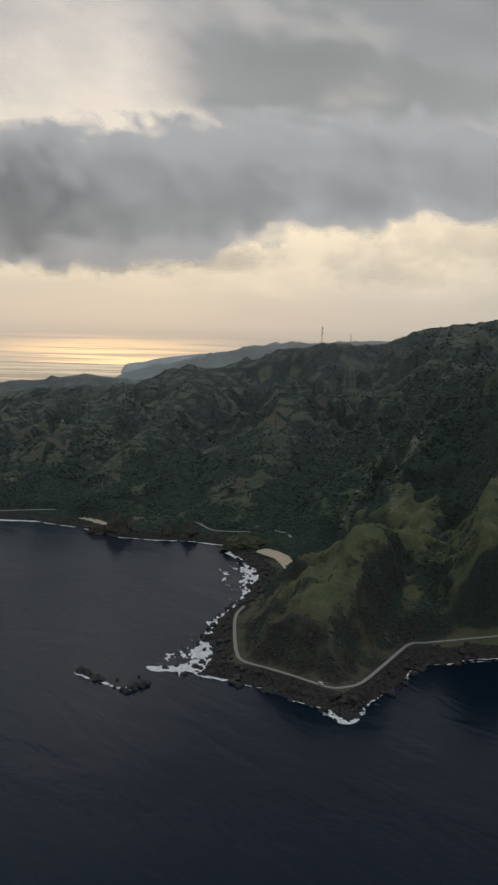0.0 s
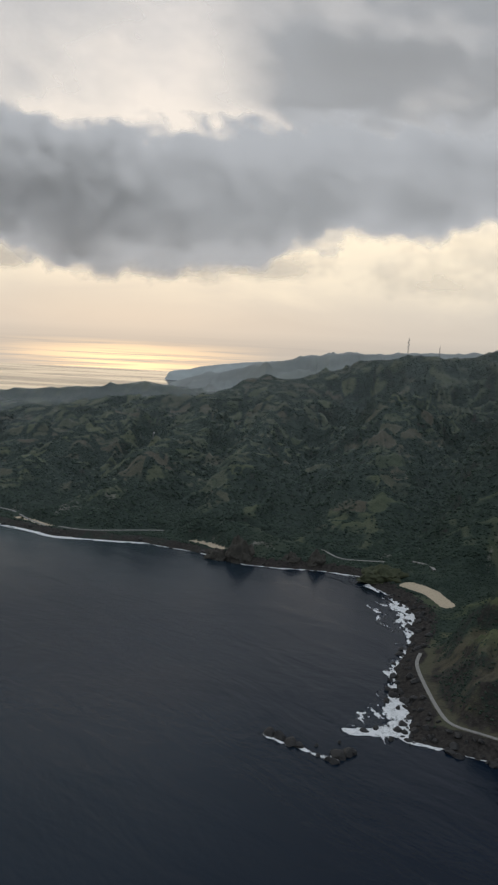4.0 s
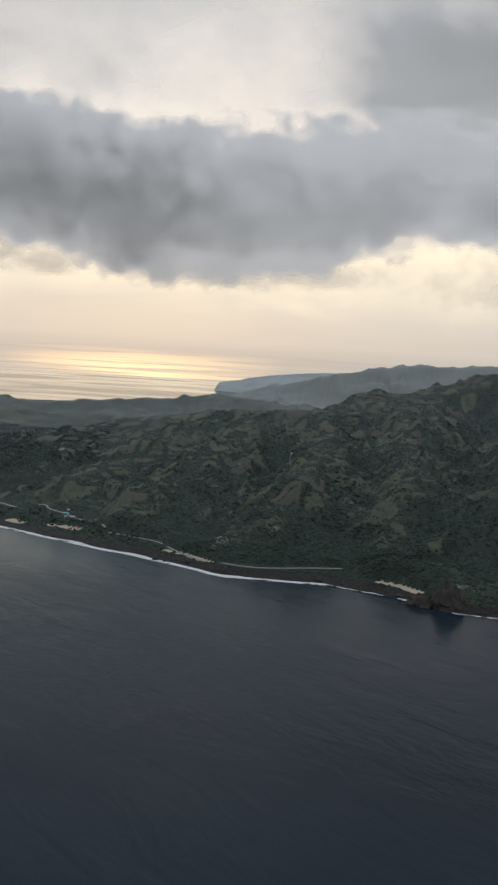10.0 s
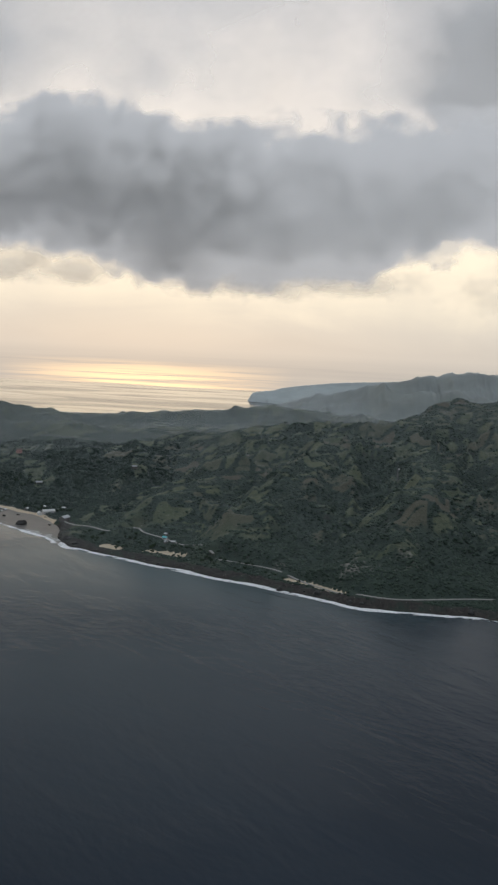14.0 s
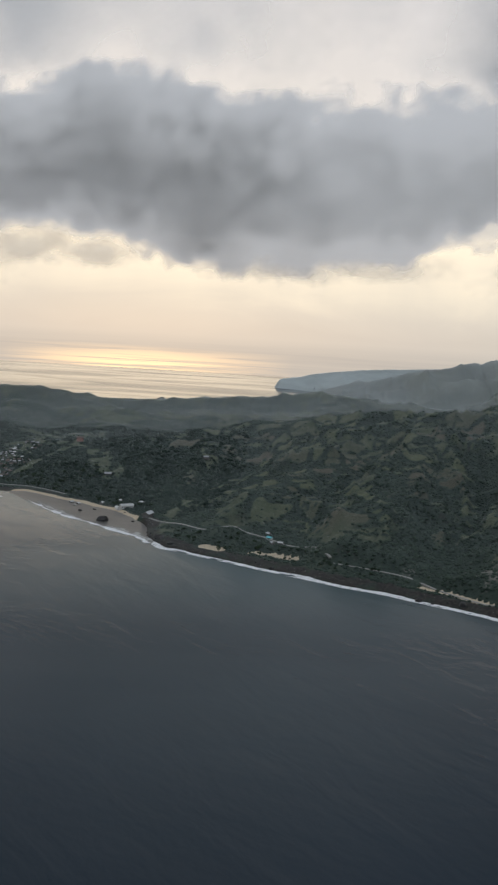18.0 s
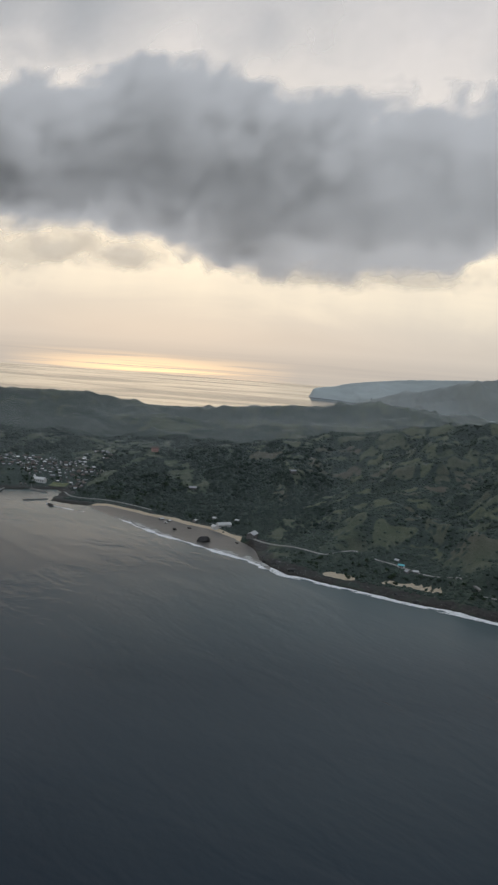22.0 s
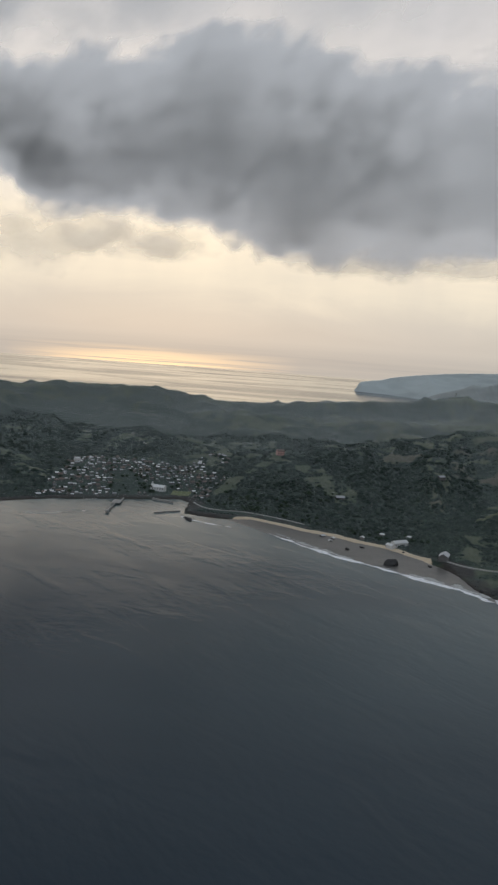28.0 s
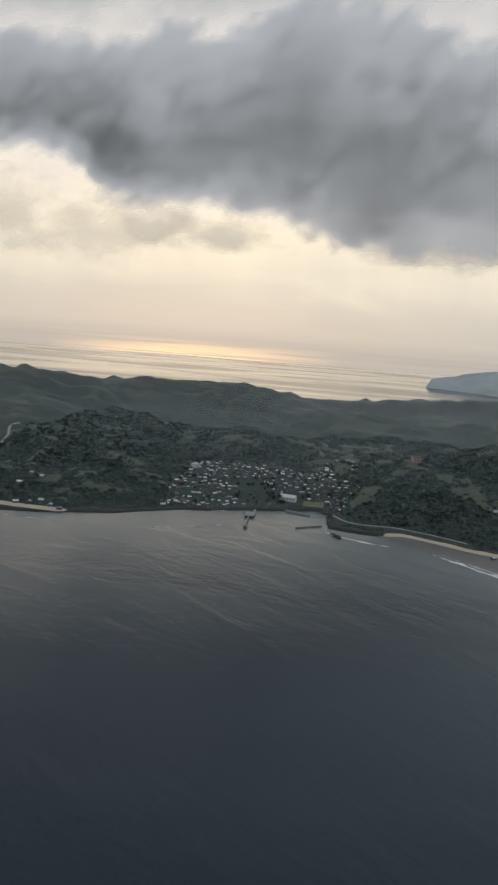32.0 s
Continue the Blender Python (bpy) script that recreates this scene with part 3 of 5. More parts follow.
def cover(x, y, z, dc, near, gully, slope):
    """How wooded, rocky, scarred and sandy the ground is at each place."""
    patches = fbm(x, y, 150, 4, 61)
    field = smooth(-620, -380, x) * smooth(150, -60, x) * smooth(1250, 1420, y)
    wood = 0.58 - 2.4 * (gully - 0.38) + 0.34 * smooth(-170, -90, x) * smooth(870, 910, y) * smooth(1480, 1300, y) * smooth(30, 60, np.hypot(x - 60, y - 840)) + 0.22 * patches + 0.34 * fbm(x, y, 45, 3, 65) + 0.3 * (slope - 0.35) - 0.34 * smooth(40, 4, near) - 0.03 * field
    wood = wood + 0.12 * smooth(140, 40, dc) * smooth(1000, 1100, y) + 0.35 * smooth(90, 50, dc) * smooth(1010, 1060, y) * smooth(-770, -735, x)
    head = smooth(150, 60, np.hypot(x - 45, (y - 720) * 0.8))
    wood = wood * (1 - head) + head * (0.46 + 0.4 * patches + 0.55 * fbm(x, y, 22, 4, 67) + 0.25 * fbm(x, y, 8, 3, 69) + 0.02 * smooth(40, 15, z) + 0.25 * (slope - 0.6) - 0.14 * smooth(48, 62, z))
    # thicker scrub on the right-hand hill, which also paints in its cloud shadow
    wood = wood + 0.22 * smooth(100, 350, x) * smooth(900, 1200, y)
    wood = wood + 0.5 * smooth(-720, -860, x) * smooth(2300, 2000, y) + (0.40 - 0.75 * smooth(0.08, 0.45, fbm(x, y, 130, 4, 95))) * smooth(1980, 2250, y)
    wood = wood + 0.42 * smooth(-1060, -1030, x) * smooth(-770, -850, x) * smooth(1780, 1680, y)
    for line, deep, wide in GULLIES:
        wood = wood + 0.34 * np.exp(-(to_line(x, y, line)[0] / (0.7 * wide)) ** 2)
    for line in CRESTS[13:15]:
        wood = wood - 0.85 * smooth(11, 2, to_line(x + 8 * fbm(x, y, 30, 3, 103), y, line)[0] + 5 * patches)
    for kx, ky, kr, kh in KNOLLS:
        wood = wood - 0.55 * np.exp(-(((x - kx) ** 2 + (y - ky) ** 2) / kr ** 2))
    hedge = np.minimum(np.abs(fbm(x, y, 70, 3, 71)) * 70, np.abs(fbm(x * 0.55, y * 1.5, 48, 3, 75)) * 48)
    wood = np.maximum(wood, 0.85 * smooth(4.5, 1.5, hedge) * smooth(40, 120, dc) * smooth(-0.35, 0.1, patches + 0.3 * fbm(x, y, 30, 2, 79)))
    step = z / 7.5 + 1.3 * fbm(x, y, 70, 3, 73)
    step = np.abs(step - np.floor(step) - 0.5) * 2
    wood = np.maximum(wood, 0.78 * smooth(0.5, 0.82, step) * smooth(1060, 1200, y) * smooth(-0.45, 0.05, fbm(x, y, 90, 3, 77)))
    tone, edge = parcels(x, y, 52, 27, 57)
    farmed = smooth(-900, -780, x) * smooth(200, 60, x) * smooth(1080, 1190, y) * smooth(2150, 1950, y) * smooth(70, 130, dc)
    wood = wood + farmed * (0.75 * (tone - 0.5) - 0.06)
    wood = np.maximum(wood, 0.9 * farmed * smooth(5.5, 0.3, edge + 2.5 * patches + 3.0 * fbm(x, y, 14, 2, 99)))
    wood = np.maximum(wood, (0.64 + 0.25 * patches) * smooth(100, 60, dc) * smooth(1010, 1050, y) * smooth(-770, -735, x))
    rock = smooth(26, 12, dc) * (0.95 + 0.25 * fbm(x, y, 20, 3, 81)) * (smooth(-420, -60, x) * smooth(260, 120, x) * smooth(1120, 1000, y) * 0.45 + 0.62)
    rock = np.maximum(rock, smooth(1.1, 1.6, slope) * 0.42)
    rock = np.maximum(rock, 0.5 * head * smooth(0.8, 1.35, slope + 0.5 * fbm(x, y, 16, 3, 85)))
    scar = smooth(130, 60, dc) * smooth(22, 50, dc) * smooth(1040, 1110, y) * smooth(-560, -480, x) * smooth(60, -20, x) * (0.32 + 0.75 * np.maximum(fbm(x, y, 34, 2, 91), 0))
    for line in CRESTS[7:9] + CRESTS[3:4]:
        wood = wood - 0.14 * smooth(9, 2, to_line(x, y, line)[0]) * smooth(820, 880, y) * smooth(1500, 1300, y)
        scar = np.maximum(scar, 0.54 * smooth(840, 900, y) * smooth(1300, 1200, y) * smooth(5, 0.6, to_line(x + 9 * fbm(x, y, 40, 3, 93), y, line)[0] + 6 * patches))
    for sx, sy, size in ((84, 702, 5), (93, 708, 4), (78, 696, 3), (100, 880, 6)):
        scar = np.maximum(scar, 0.6 * smooth(1.5, 0.3, np.hypot(x - sx, y - sy) / size))
    rock = np.maximum(rock, 0.52 * head * smooth(52, 22, z + 18 * fbm(x, y, 24, 3, 87)) * smooth(780, 730, y))
    scree = smooth(44, 10, to_line(x, y, ROAD_LINES[0])[0]) * smooth(5, 7, z) * (x < 110)
    rock = np.maximum(rock, 0.55 * scree)
    sand = np.zeros(x.shape)
    for line, wide in BEACHES:
        sand = np.maximum(sand, smooth(wide * 1.3, wide * 0.75, to_line(x, y, line)[0] + 3 * patches))
    strand = smooth(-1000, -980, x) * smooth(-788, -806, x) * smooth(12, 7, dc + 3 * fbm(x, y, 18, 2, 83)) * smooth(1380, 1400, y)
    sand = np.maximum(sand, strand)
    # the first mark tints the near headland's grass for its thinner haze
    return dict(haze_free=smooth(210, 120, np.hypot(x - 60, y - 760)), wood=wood, rock=rock * (1 - sand), scar=scar, sand=sand, parcel=lattice((tone * 9973).astype(np.int64), 7 + 0 * tone.astype(np.int64), 5) * farmed + (1 - farmed) * (0.42 - 0.42 * head * smooth(62, 26, z + 22 * fbm(x, y, 26, 3, 97))))


def ground_sheet(gx, gy):
    """The island's ground, and a thin shell over its farther slopes that stands in for distance haze."""
    X, Y = np.meshgrid(gx, gy)
    Z, DC, NEAR, GULLY = height(X, Y)
    slope = np.hypot(np.gradient(Z, gx, axis=1), np.gradient(Z, gy, axis=0))
    # the shell thickens with distance, as air haze would over the land
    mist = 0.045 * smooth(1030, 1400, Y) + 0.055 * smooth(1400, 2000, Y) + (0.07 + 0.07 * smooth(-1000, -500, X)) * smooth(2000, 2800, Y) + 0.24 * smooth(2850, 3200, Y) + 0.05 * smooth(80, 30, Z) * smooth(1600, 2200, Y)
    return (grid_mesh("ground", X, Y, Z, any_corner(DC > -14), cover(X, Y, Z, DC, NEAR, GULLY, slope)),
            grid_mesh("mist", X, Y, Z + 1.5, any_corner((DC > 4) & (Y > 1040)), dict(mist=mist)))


me, haze_me = ground_sheet(steps([(-2600, -1400, 12), (-1400, -1080, 5), (-1080, -760, 3), (-760, -120, 4), (-120, 260, 2.5), (260, 800, 9)]),
                           steps([(560, 820, 2.5), (820, 1400, 4), (1400, 1600, 3), (1600, 2100, 6), (2100, 2900, 12), (2900, 4000, 25)]))
me.materials.append(LAND)
ground = tagged(new("ground", me), "steep green island hills with pasture, dark scrub and bare rock", "hillside", kind="structure")
haze_me.materials.append(HAZE_SHELL)
tagged(new("mist", haze_me), "thin grey shell over the far slopes, standing in for distance haze", "mist", kind="structure")


# far headland across the strait
def far_headland():
    edge = [(-505, 4060), (-640, 4200), (-757, 4288), (-768, 4340), (-740, 4440), (-500, 4700), (1300, 4800), (1300, 3900), (-100, 3900)]
    crest = [(-748, 4335, 38), (-674, 4380, 48), (-605, 4400, 62), (-490, 4400, 82), (-315, 4400, 101), (-100, 4400, 116), (320, 4400, 128), (1300, 4400, 140)]
    X, Y = np.meshgrid(steps([(-790, -300, 8), (-300, 1300, 16)]), np.arange(3900, 4810, 12.0))
    wx, wy = X + fbm(X, Y, 90, 4, 13) * 12, Y + fbm(X, Y, 90, 4, 14) * 12
    d, _ = to_line(wx, wy, edge, True)
    dc = np.where(inside(wx, wy, edge), d, -d)
    dr, zr = to_line(X, Y, crest)
    u = np.maximum(dc, 0.01) / (np.maximum(dc, 0.01) + dr)
    Z = zr * u ** 0.42 * (1 - 0.3 * (1 - np.exp(-(dr / 200) ** 2))) + (ridged(X, Y, 190, 4, 23) - 0.45) * 26 * smooth(0, 80, dc) * smooth(0, 70, dr) + fbm(X, Y, 60, 3, 3) * 4 * smooth(0, 40, dc)
    Z = np.where(dc > 0, Z + 0.5, dc * 0.2)
    # second sheet: a denser shell added as the headland's distance haze
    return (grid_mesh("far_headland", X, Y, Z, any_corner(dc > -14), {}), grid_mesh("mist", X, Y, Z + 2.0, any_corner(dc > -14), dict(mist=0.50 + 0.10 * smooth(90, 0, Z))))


me, haze_me = far_headland()
me.materials.append(mottled("distant_slopes", (0.06, 0.075, 0.06), (0.13, 0.14, 0.10), 0.012, 0.95, 3.0))
tagged(new("far_headland", me), "distant blue grey headland ending in a sea cliff", "headland", kind="structure")
haze_me.materials.append(HAZE_SHELL)
tagged(new("mist", haze_me), "thin pale shell over the distant headland, standing in for distance haze", "mist", kind="structure")

# ---- sea, reef flat and surf ----
X, Y = np.meshgrid(steps([(-9000, -2600, 800), (-2600, 400, 25), (400, 9000, 860)]), steps([(-3000, 0, 300), (0, 1800, 25), (1800, 9000, 600)]))
off = np.maximum(-coast_distance(X, Y), 0)
# where the water colour takes the painted sheen, most near the western shore
sheen_mask = (0.50 * np.exp(-off / 160) + 0.58 * np.exp(-off / (340 + 120 * smooth(-800, -1200, X)))) * (0.03 + 0.97 * smooth(0, -850, X)) * smooth(-400, 500, Y) * smooth(2400, 1700, Y)
me = grid_mesh("water", X, Y, 0 * X, np.ones((X.shape[0] - 1, X.shape[1] - 1), bool), dict(shoal_sheen=sheen_mask))
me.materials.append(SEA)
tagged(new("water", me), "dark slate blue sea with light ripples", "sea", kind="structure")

REEF = [(-735, 1288), (-766, 1305), (-783, 1331), (-823, 1360), (-861, 1394), (-887, 1409), (-916, 1439), (-944, 1472), (-1000, 1535), (-973, 1556), (-837, 1470), (-770, 1400), (-735, 1320)]
X, Y = np.meshgrid(np.arange(-1010, -730, 3.0), np.arange(1280, 1560, 3.0))
d, _ = to_line(X, Y, REEF, True)
d = np.where(inside(X, Y, REEF), d, -d) + fbm(X, Y, 20, 3, 7) * 2
me = grid_mesh("reef_flat", X, Y, 0.05 + smooth(0, 30, d) * 0.12 + 0 * X, any_corner(d > 0), {})
me.materials.append(FLAT)
tagged(new("reef_flat", me), "wet brown reef flat between surf and beach", "reef", kind="structure")


def surf(name, label, bounds, step, rule, mat, z=0.14):
    """Foam: the cells of a fine grid where the rule says that water breaks, thinner towards their edges."""
    X, Y = np.meshgrid(np.arange(bounds[0], bounds[1], step), np.arange(bounds[2], bounds[3], step))
    much = rule(X, Y)
    me = grid_mesh(name, X, Y, z + 0.12 * fbm(X, Y, 7, 2, 9) + 0 * X, any_corner(much > 0), dict(froth=smooth(0.0, 0.35, much)))
    me.materials.append(mat)
    return tagged(new(name, me), label, "surf", kind="stuff")


SHORE_RUN = run_of(COAST)


def breaking(width, amount, seed):
    """Foam as wide and as dense as said, in broken lines that follow the shore."""
    def rule(X, Y):
        dc = coast_distance(X, Y)
        w = width(X, Y)
        s = to_line(X, Y, SHORE_RUN)[1]
        n = 0.5 * fbm(s + 3 * dc, dc * 2.6, 17, 4, seed) + 0.35 * fbm(X, Y, 14, 3, seed + 5) + 0.45 * fbm(s, dc * 2.2, 5, 3, seed + 8)
        much = n - amount(X, Y) - 0.6 * smooth(0, 1.0, -dc / np.maximum(w, 1))
        return np.where((dc < 1.5) & (dc > -w * 1.5), much, -1.0)
    return rule


def head_width(X, Y):
    return 4.5 + 3 * smooth(10, -25, X) * smooth(640, 660, Y) + 18 * smooth(-30, -62, X) * np.exp(-((Y - 665) / 38) ** 2) + 15 * smooth(60, 20, np.abs(Y - 900)) * smooth(20, -40, X) + 9 * np.exp(-((X - 40) ** 2 + (Y - 575) ** 2) / 160)


surf("surf", "white surf breaking on black rocks round the headland", (-110, 240, 560, 1000), 0.65,
     breaking(head_width, lambda X, Y: -0.26 - 0.30 * smooth(5, 10, head_width(X, Y)), 101), FOAM)
surf("surf", "thin line of white surf along the bay shore", (-760, -55, 985, 1330), 1.3,
     breaking(lambda X, Y: 4.2 + 1.8 * smooth(-260, -420, X), lambda X, Y: -0.50 - 0.55 * smooth(-260, -400, X), 111), FOAM)
surf("surf", "thin line of white surf below the village", (-1420, -1000, 1430, 1640), 1.6,
     breaking(lambda X, Y: 3.5 + 0 * X, lambda X, Y: 0.0, 121), WASH)


def along(line, width, thin, seed):
    def rule(X, Y):
        d, k = to_line(X + fbm(X, Y, 30, 3, seed) * 4, Y + fbm(X, Y, 30, 3, seed + 3) * 4, line)
        wide = width * (0.55 + 0.45 * k) * (0.75 + 0.9 * fbm(X, Y, 14, 3, seed + 6)) * (1 - thin * smooth(0.15, 0.35, fbm(X, Y, 60, 2, seed + 9)))
        return (wide - d) / width
    return rule


surf("surf", "long white breaker along the reef edge", (-970, -560, 1190, 1500), 1.2,
     along([(-946, 1474, 1), (-916, 1437, 1), (-887, 1407, 1), (-861, 1392, 1), (-823, 1358, 1.3), (-783, 1329, 1.2), (-766, 1303, 0.9), (-735, 1286, 0.7),
            (-706, 1272, 0.5), (-673, 1254, 0.6), (-642, 1240, 0.5), (-604, 1219, 0.4), (-570, 1200, 0.3)], 5.0, 0.4, 131), FOAM)
surf("surf", "pale wash behind the reef breaker", (-970, -560, 1190, 1520), 1.6,
     along([(-940, 1480, 1), (-887, 1416, 1), (-823, 1368, 1.4), (-783, 1338, 1), (-735, 1292, 0.6)], 8.0, 0.5, 141), WASH, 0.10)
surf("surf", "faint broken surf across the harbour mouth", (-1360, -960, 1430, 1560), 1.6,
     along([(-1331, 1460, 0.5), (-1298, 1457, 0.6), (-1270, 1453, 0.8), (-1247, 1470, 0.4), (-1213, 1470, 0.6), (-1177, 1478, 0.5), (-1142, 1508, 0.3)], 5.0, 0.8, 151), WASH)
surf("surf", "curved white breaker beyond the harbour point", (-1060, -960, 1460, 1560), 1.2,
     along([(-1042, 1522, 0.6), (-1030, 1505, 0.9), (-1010, 1497, 0.8), (-985, 1490, 0.4)], 3.0, 0.2, 161), FOAM)
surf("surf", "churned white water behind the black reef rocks", (-160, -55, 590, 720), 0.8,
     lambda X, Y: 0.12 * (3 + 6 * fbm(X, Y, 12, 4, 171) - np.minimum(to_line(X, Y, [(-150, 632), (-112, 606), (-100, 618)])[0], to_line(X, Y, [(-98, 648), (-66, 652), (-56, 690)])[0] - 5)) + 0.5 * np.minimum(fbm(X, Y, 6, 3, 177), 0.2), FOAM)

# ---- clouds ----
def cloud_bank():
    """A bank of low stratocumulus over the island: its foot, its tops, the puffs under it and the rifts in it.
    It is laid out by bearing and rise (1590 to the radian) as seen from the middle of the bay at 225 m, and leans over the shore."""
    base = [(-1500, 236), (-1000, 226), (-785, 226), (-735, 204), (-705, 168), (-610, 156), (-424, 150), (-370, 132), (-330, 114), (-285, 104), (-220, 94), (-100, 96), (0, 101), (95, 113), (130, 145), (160, 162), (236, 160), (271, 196), (350, 180),
            (432, 174), (467, 216), (659, 206), (1200, 210)]
    tops = [(-1500, 420), (-907, 400), (-775, 392), (-610, 405), (-500, 460), (-440, 467), (-380, 450), (-320, 424), (-283, 416), (-194, 408), (-140, 396), (-80, 404), (0, 414), (75, 412), (140, 428),
            (200, 430), (270, 436), (420, 450), (1200, 470)]
    H, V = np.meshgrid(np.arange(-1500, 1150, 4.0), np.arange(64, 900, 3.0))
    Y = sum(np.interp(V + o, (64, 165, 450, 700, 900), (3700, 3600, 2550, 1950, 1650)) for o in range(-60, 61, 15)) / 9
    lo, hi = (np.interp(H, *np.array(v, float).T) for v in (base, tops))
    bend = fbm(H, V, 190, 3, 199) * 44
    n = fbm(H + bend, V * 1.3, 230, 4, 201)
    m = fbm(H + 0.5 * bend, V * 1.25 + bend * 0.5, 76, 4, 207)
    f = fbm(H - 0.4 * bend, V * 1.2, 24, 4, 219)
    c = ridged(H + bend, V * 1.15 + 0.6 * bend, 110, 3, 213) - 0.45
    low = V - lo + 14 * n + 24 * m + 12 * f
    high = hi - V + (14 + 60 * smooth(120, 300, H)) * n + 34 * m + 14 * f + 40 * c
    body = smooth(-10, 22, low) * smooth(-10, 32, high)
    for ph, pv, rh, rv, much in ((205, 184, 34, 14, 0.45), (-424, 141, 34, 8, 0.5)):
        body = body * (1 - much * smooth(1.6, 0.0, np.hypot((H - ph + 40 * m) / rh, (V - pv + 14 * m + 8 * f) / rv) + 1.0 * m + 1.0 * f))
    veil = smooth(392, 470, V + 50 * n + 30 * m + 80 * smooth(110, 260, H)) * np.clip(0.20 + 0.5 * fbm(H, V * 1.5, 260, 4, 211) + 0.2 * m + 0.70 * smooth(60, 260, H + 60 * n) + 0.75 * smooth(-340, -680, H + 60 * n), 0, 0.94)
    density = np.clip(np.maximum(body, veil), 0, 1)
    bulk = smooth(-6, 70, low) * smooth(-20, 160, high) * (1 - 0.40 * smooth(240, 430, V)) * (0.66 + 0.34 * smooth(200, -300, H)) * (1 - 0.72 * smooth(186, 150, V + 22 * m + 8 * f) * smooth(-240, -170, H + 30 * n)) * (0.92 + 0.5 * n + 0.30 * m + 0.13 * f + 0.34 * c) * body
    bulk = 0.05 + 0.54 * bulk + 0.34 * veil * (1 - body) * np.maximum(smooth(-60, 200, H), 0.3 + 0.3 * smooth(-340, -700, H)) * (0.95 + 0.6 * n + 0.3 * m)
    return cloud_sheet("cloud_bank", H, V, Y, 14 * n + 8 * m + 2 * f, density, bulk)


def cloud_sheet(name, H, V, Y, relief, density, bulk):
    X, Z = -500 + H / 1590 * (Y - 350), 225 + V / 1590 * (Y - 350)
    me = grid_mesh(name, X, Y - relief, Z, any_corner(density > 0.015), dict(vapour=np.clip(density, 0, 1), bulk=np.clip(bulk, 0, 1)))
    me.materials.append(CLOUD)
    return me


def cloud_puffs():
    """Small pale clouds that hang under the bank, farther out over the strait."""
    H, V = np.meshgrid(np.arange(-1300, 900, 4.0), np.arange(60, 230, 2.5))
    n, m, f = fbm(H, V * 1.4, 130, 4, 231), fbm(H, V * 1.5, 46, 4, 237), fbm(H, V * 1.4, 16, 3, 241)
    body, shade = np.zeros(H.shape), np.zeros(H.shape)
    for ph, pv, rh, rv, much in ((-120, 112, 90, 24, 0.5), (60, 124, 90, 24, 0.5), (-660, 118, 120, 44, 0.42), (-540, 132, 76, 36, 0.6),
                                 (-430, 128, 62, 30, 0.6), (380, 104, 120, 34, 0.34), (560, 160, 190, 50, 0.30), (-820, 126, 130, 56, 0.5), (-1040, 140, 170, 60, 0.6)):
        r = np.hypot((H - ph) / rh, (V - pv) / np.where(V < pv, 0.72 * rv, 1.25 * rv))
        puff = 0.9 * much * smooth(1.6, 0.25, r + 0.6 * m + 0.45 * n + 0.2 * f)
        shade = np.maximum(shade, puff * smooth(pv + 0.8 * rv, pv - 0.5 * rv, V + 16 * m))
        body = np.maximum(body, puff)
    return cloud_sheet("cloud_puffs", H, V, np.full(H.shape, 4700.0), 12 * m + 2 * f, body, 0.05 + 0.24 * shade)


tagged(new("cloud_bank", cloud_bank()), "heavy grey evening clouds with bright torn edges", "cloud", kind="structure")
tagged(new("cloud_puffs", cloud_puffs()), "small pale clouds hanging under the grey bank", "cloud", kind="structure")


# ---- parts ----
def part(name, bm, mat, parent=None, label=""):
    """Links a bmesh as one mesh, under a thing if one is given."""
    me = bpy.data.meshes.new(name)
    bm.to_mesh(me)
    bm.free()
    me.materials.append(mat)
    ob = new(name, me)
    ob.parent = parent
    if label:
        tagged(ob, label)
    return ob


def box(bm, x0, x1, y0, y1, z0, z1, bevel=0.0):
    r = bmesh.ops.create_cube(bm, size=1.0, matrix=Matrix.LocRotScale(((x0 + x1) / 2, (y0 + y1) / 2, (z0 + z1) / 2), None, (x1 - x0, y1 - y0, z1 - z0)))
    if bevel:
        edges = {e for v in r["verts"] for e in v.link_edges}
        bmesh.ops.bevel(bm, geom=list(edges), offset=bevel, segments=1, affect="EDGES", profile=0.5)
    return bm


def boxes(*bounds, bevel=0.0):
    bm = bmesh.new()
    for b in bounds:
        box(bm, *b, bevel=bevel)
    return bm


def prism(bm, a, b, w):
    """A square bar from a to b."""
    a, b = Vector(a), Vector(b)
    q = (b - a).to_track_quat("Z", "Y").to_matrix().to_4x4()
    bmesh.ops.create_cube(bm, size=1.0, matrix=Matrix.Translation((a + b) / 2) @ q @ Matrix.Diagonal((w, w, (b - a).length, 1)))


def faces_bm(verts, faces):
    bm = bmesh.new()
    vs = [bm.verts.new(v) for v in verts]
    for f in faces:
        bm.faces.new([vs[i] for i in f])
    bmesh.ops.recalc_face_normals(bm, faces=bm.faces)
    return bm


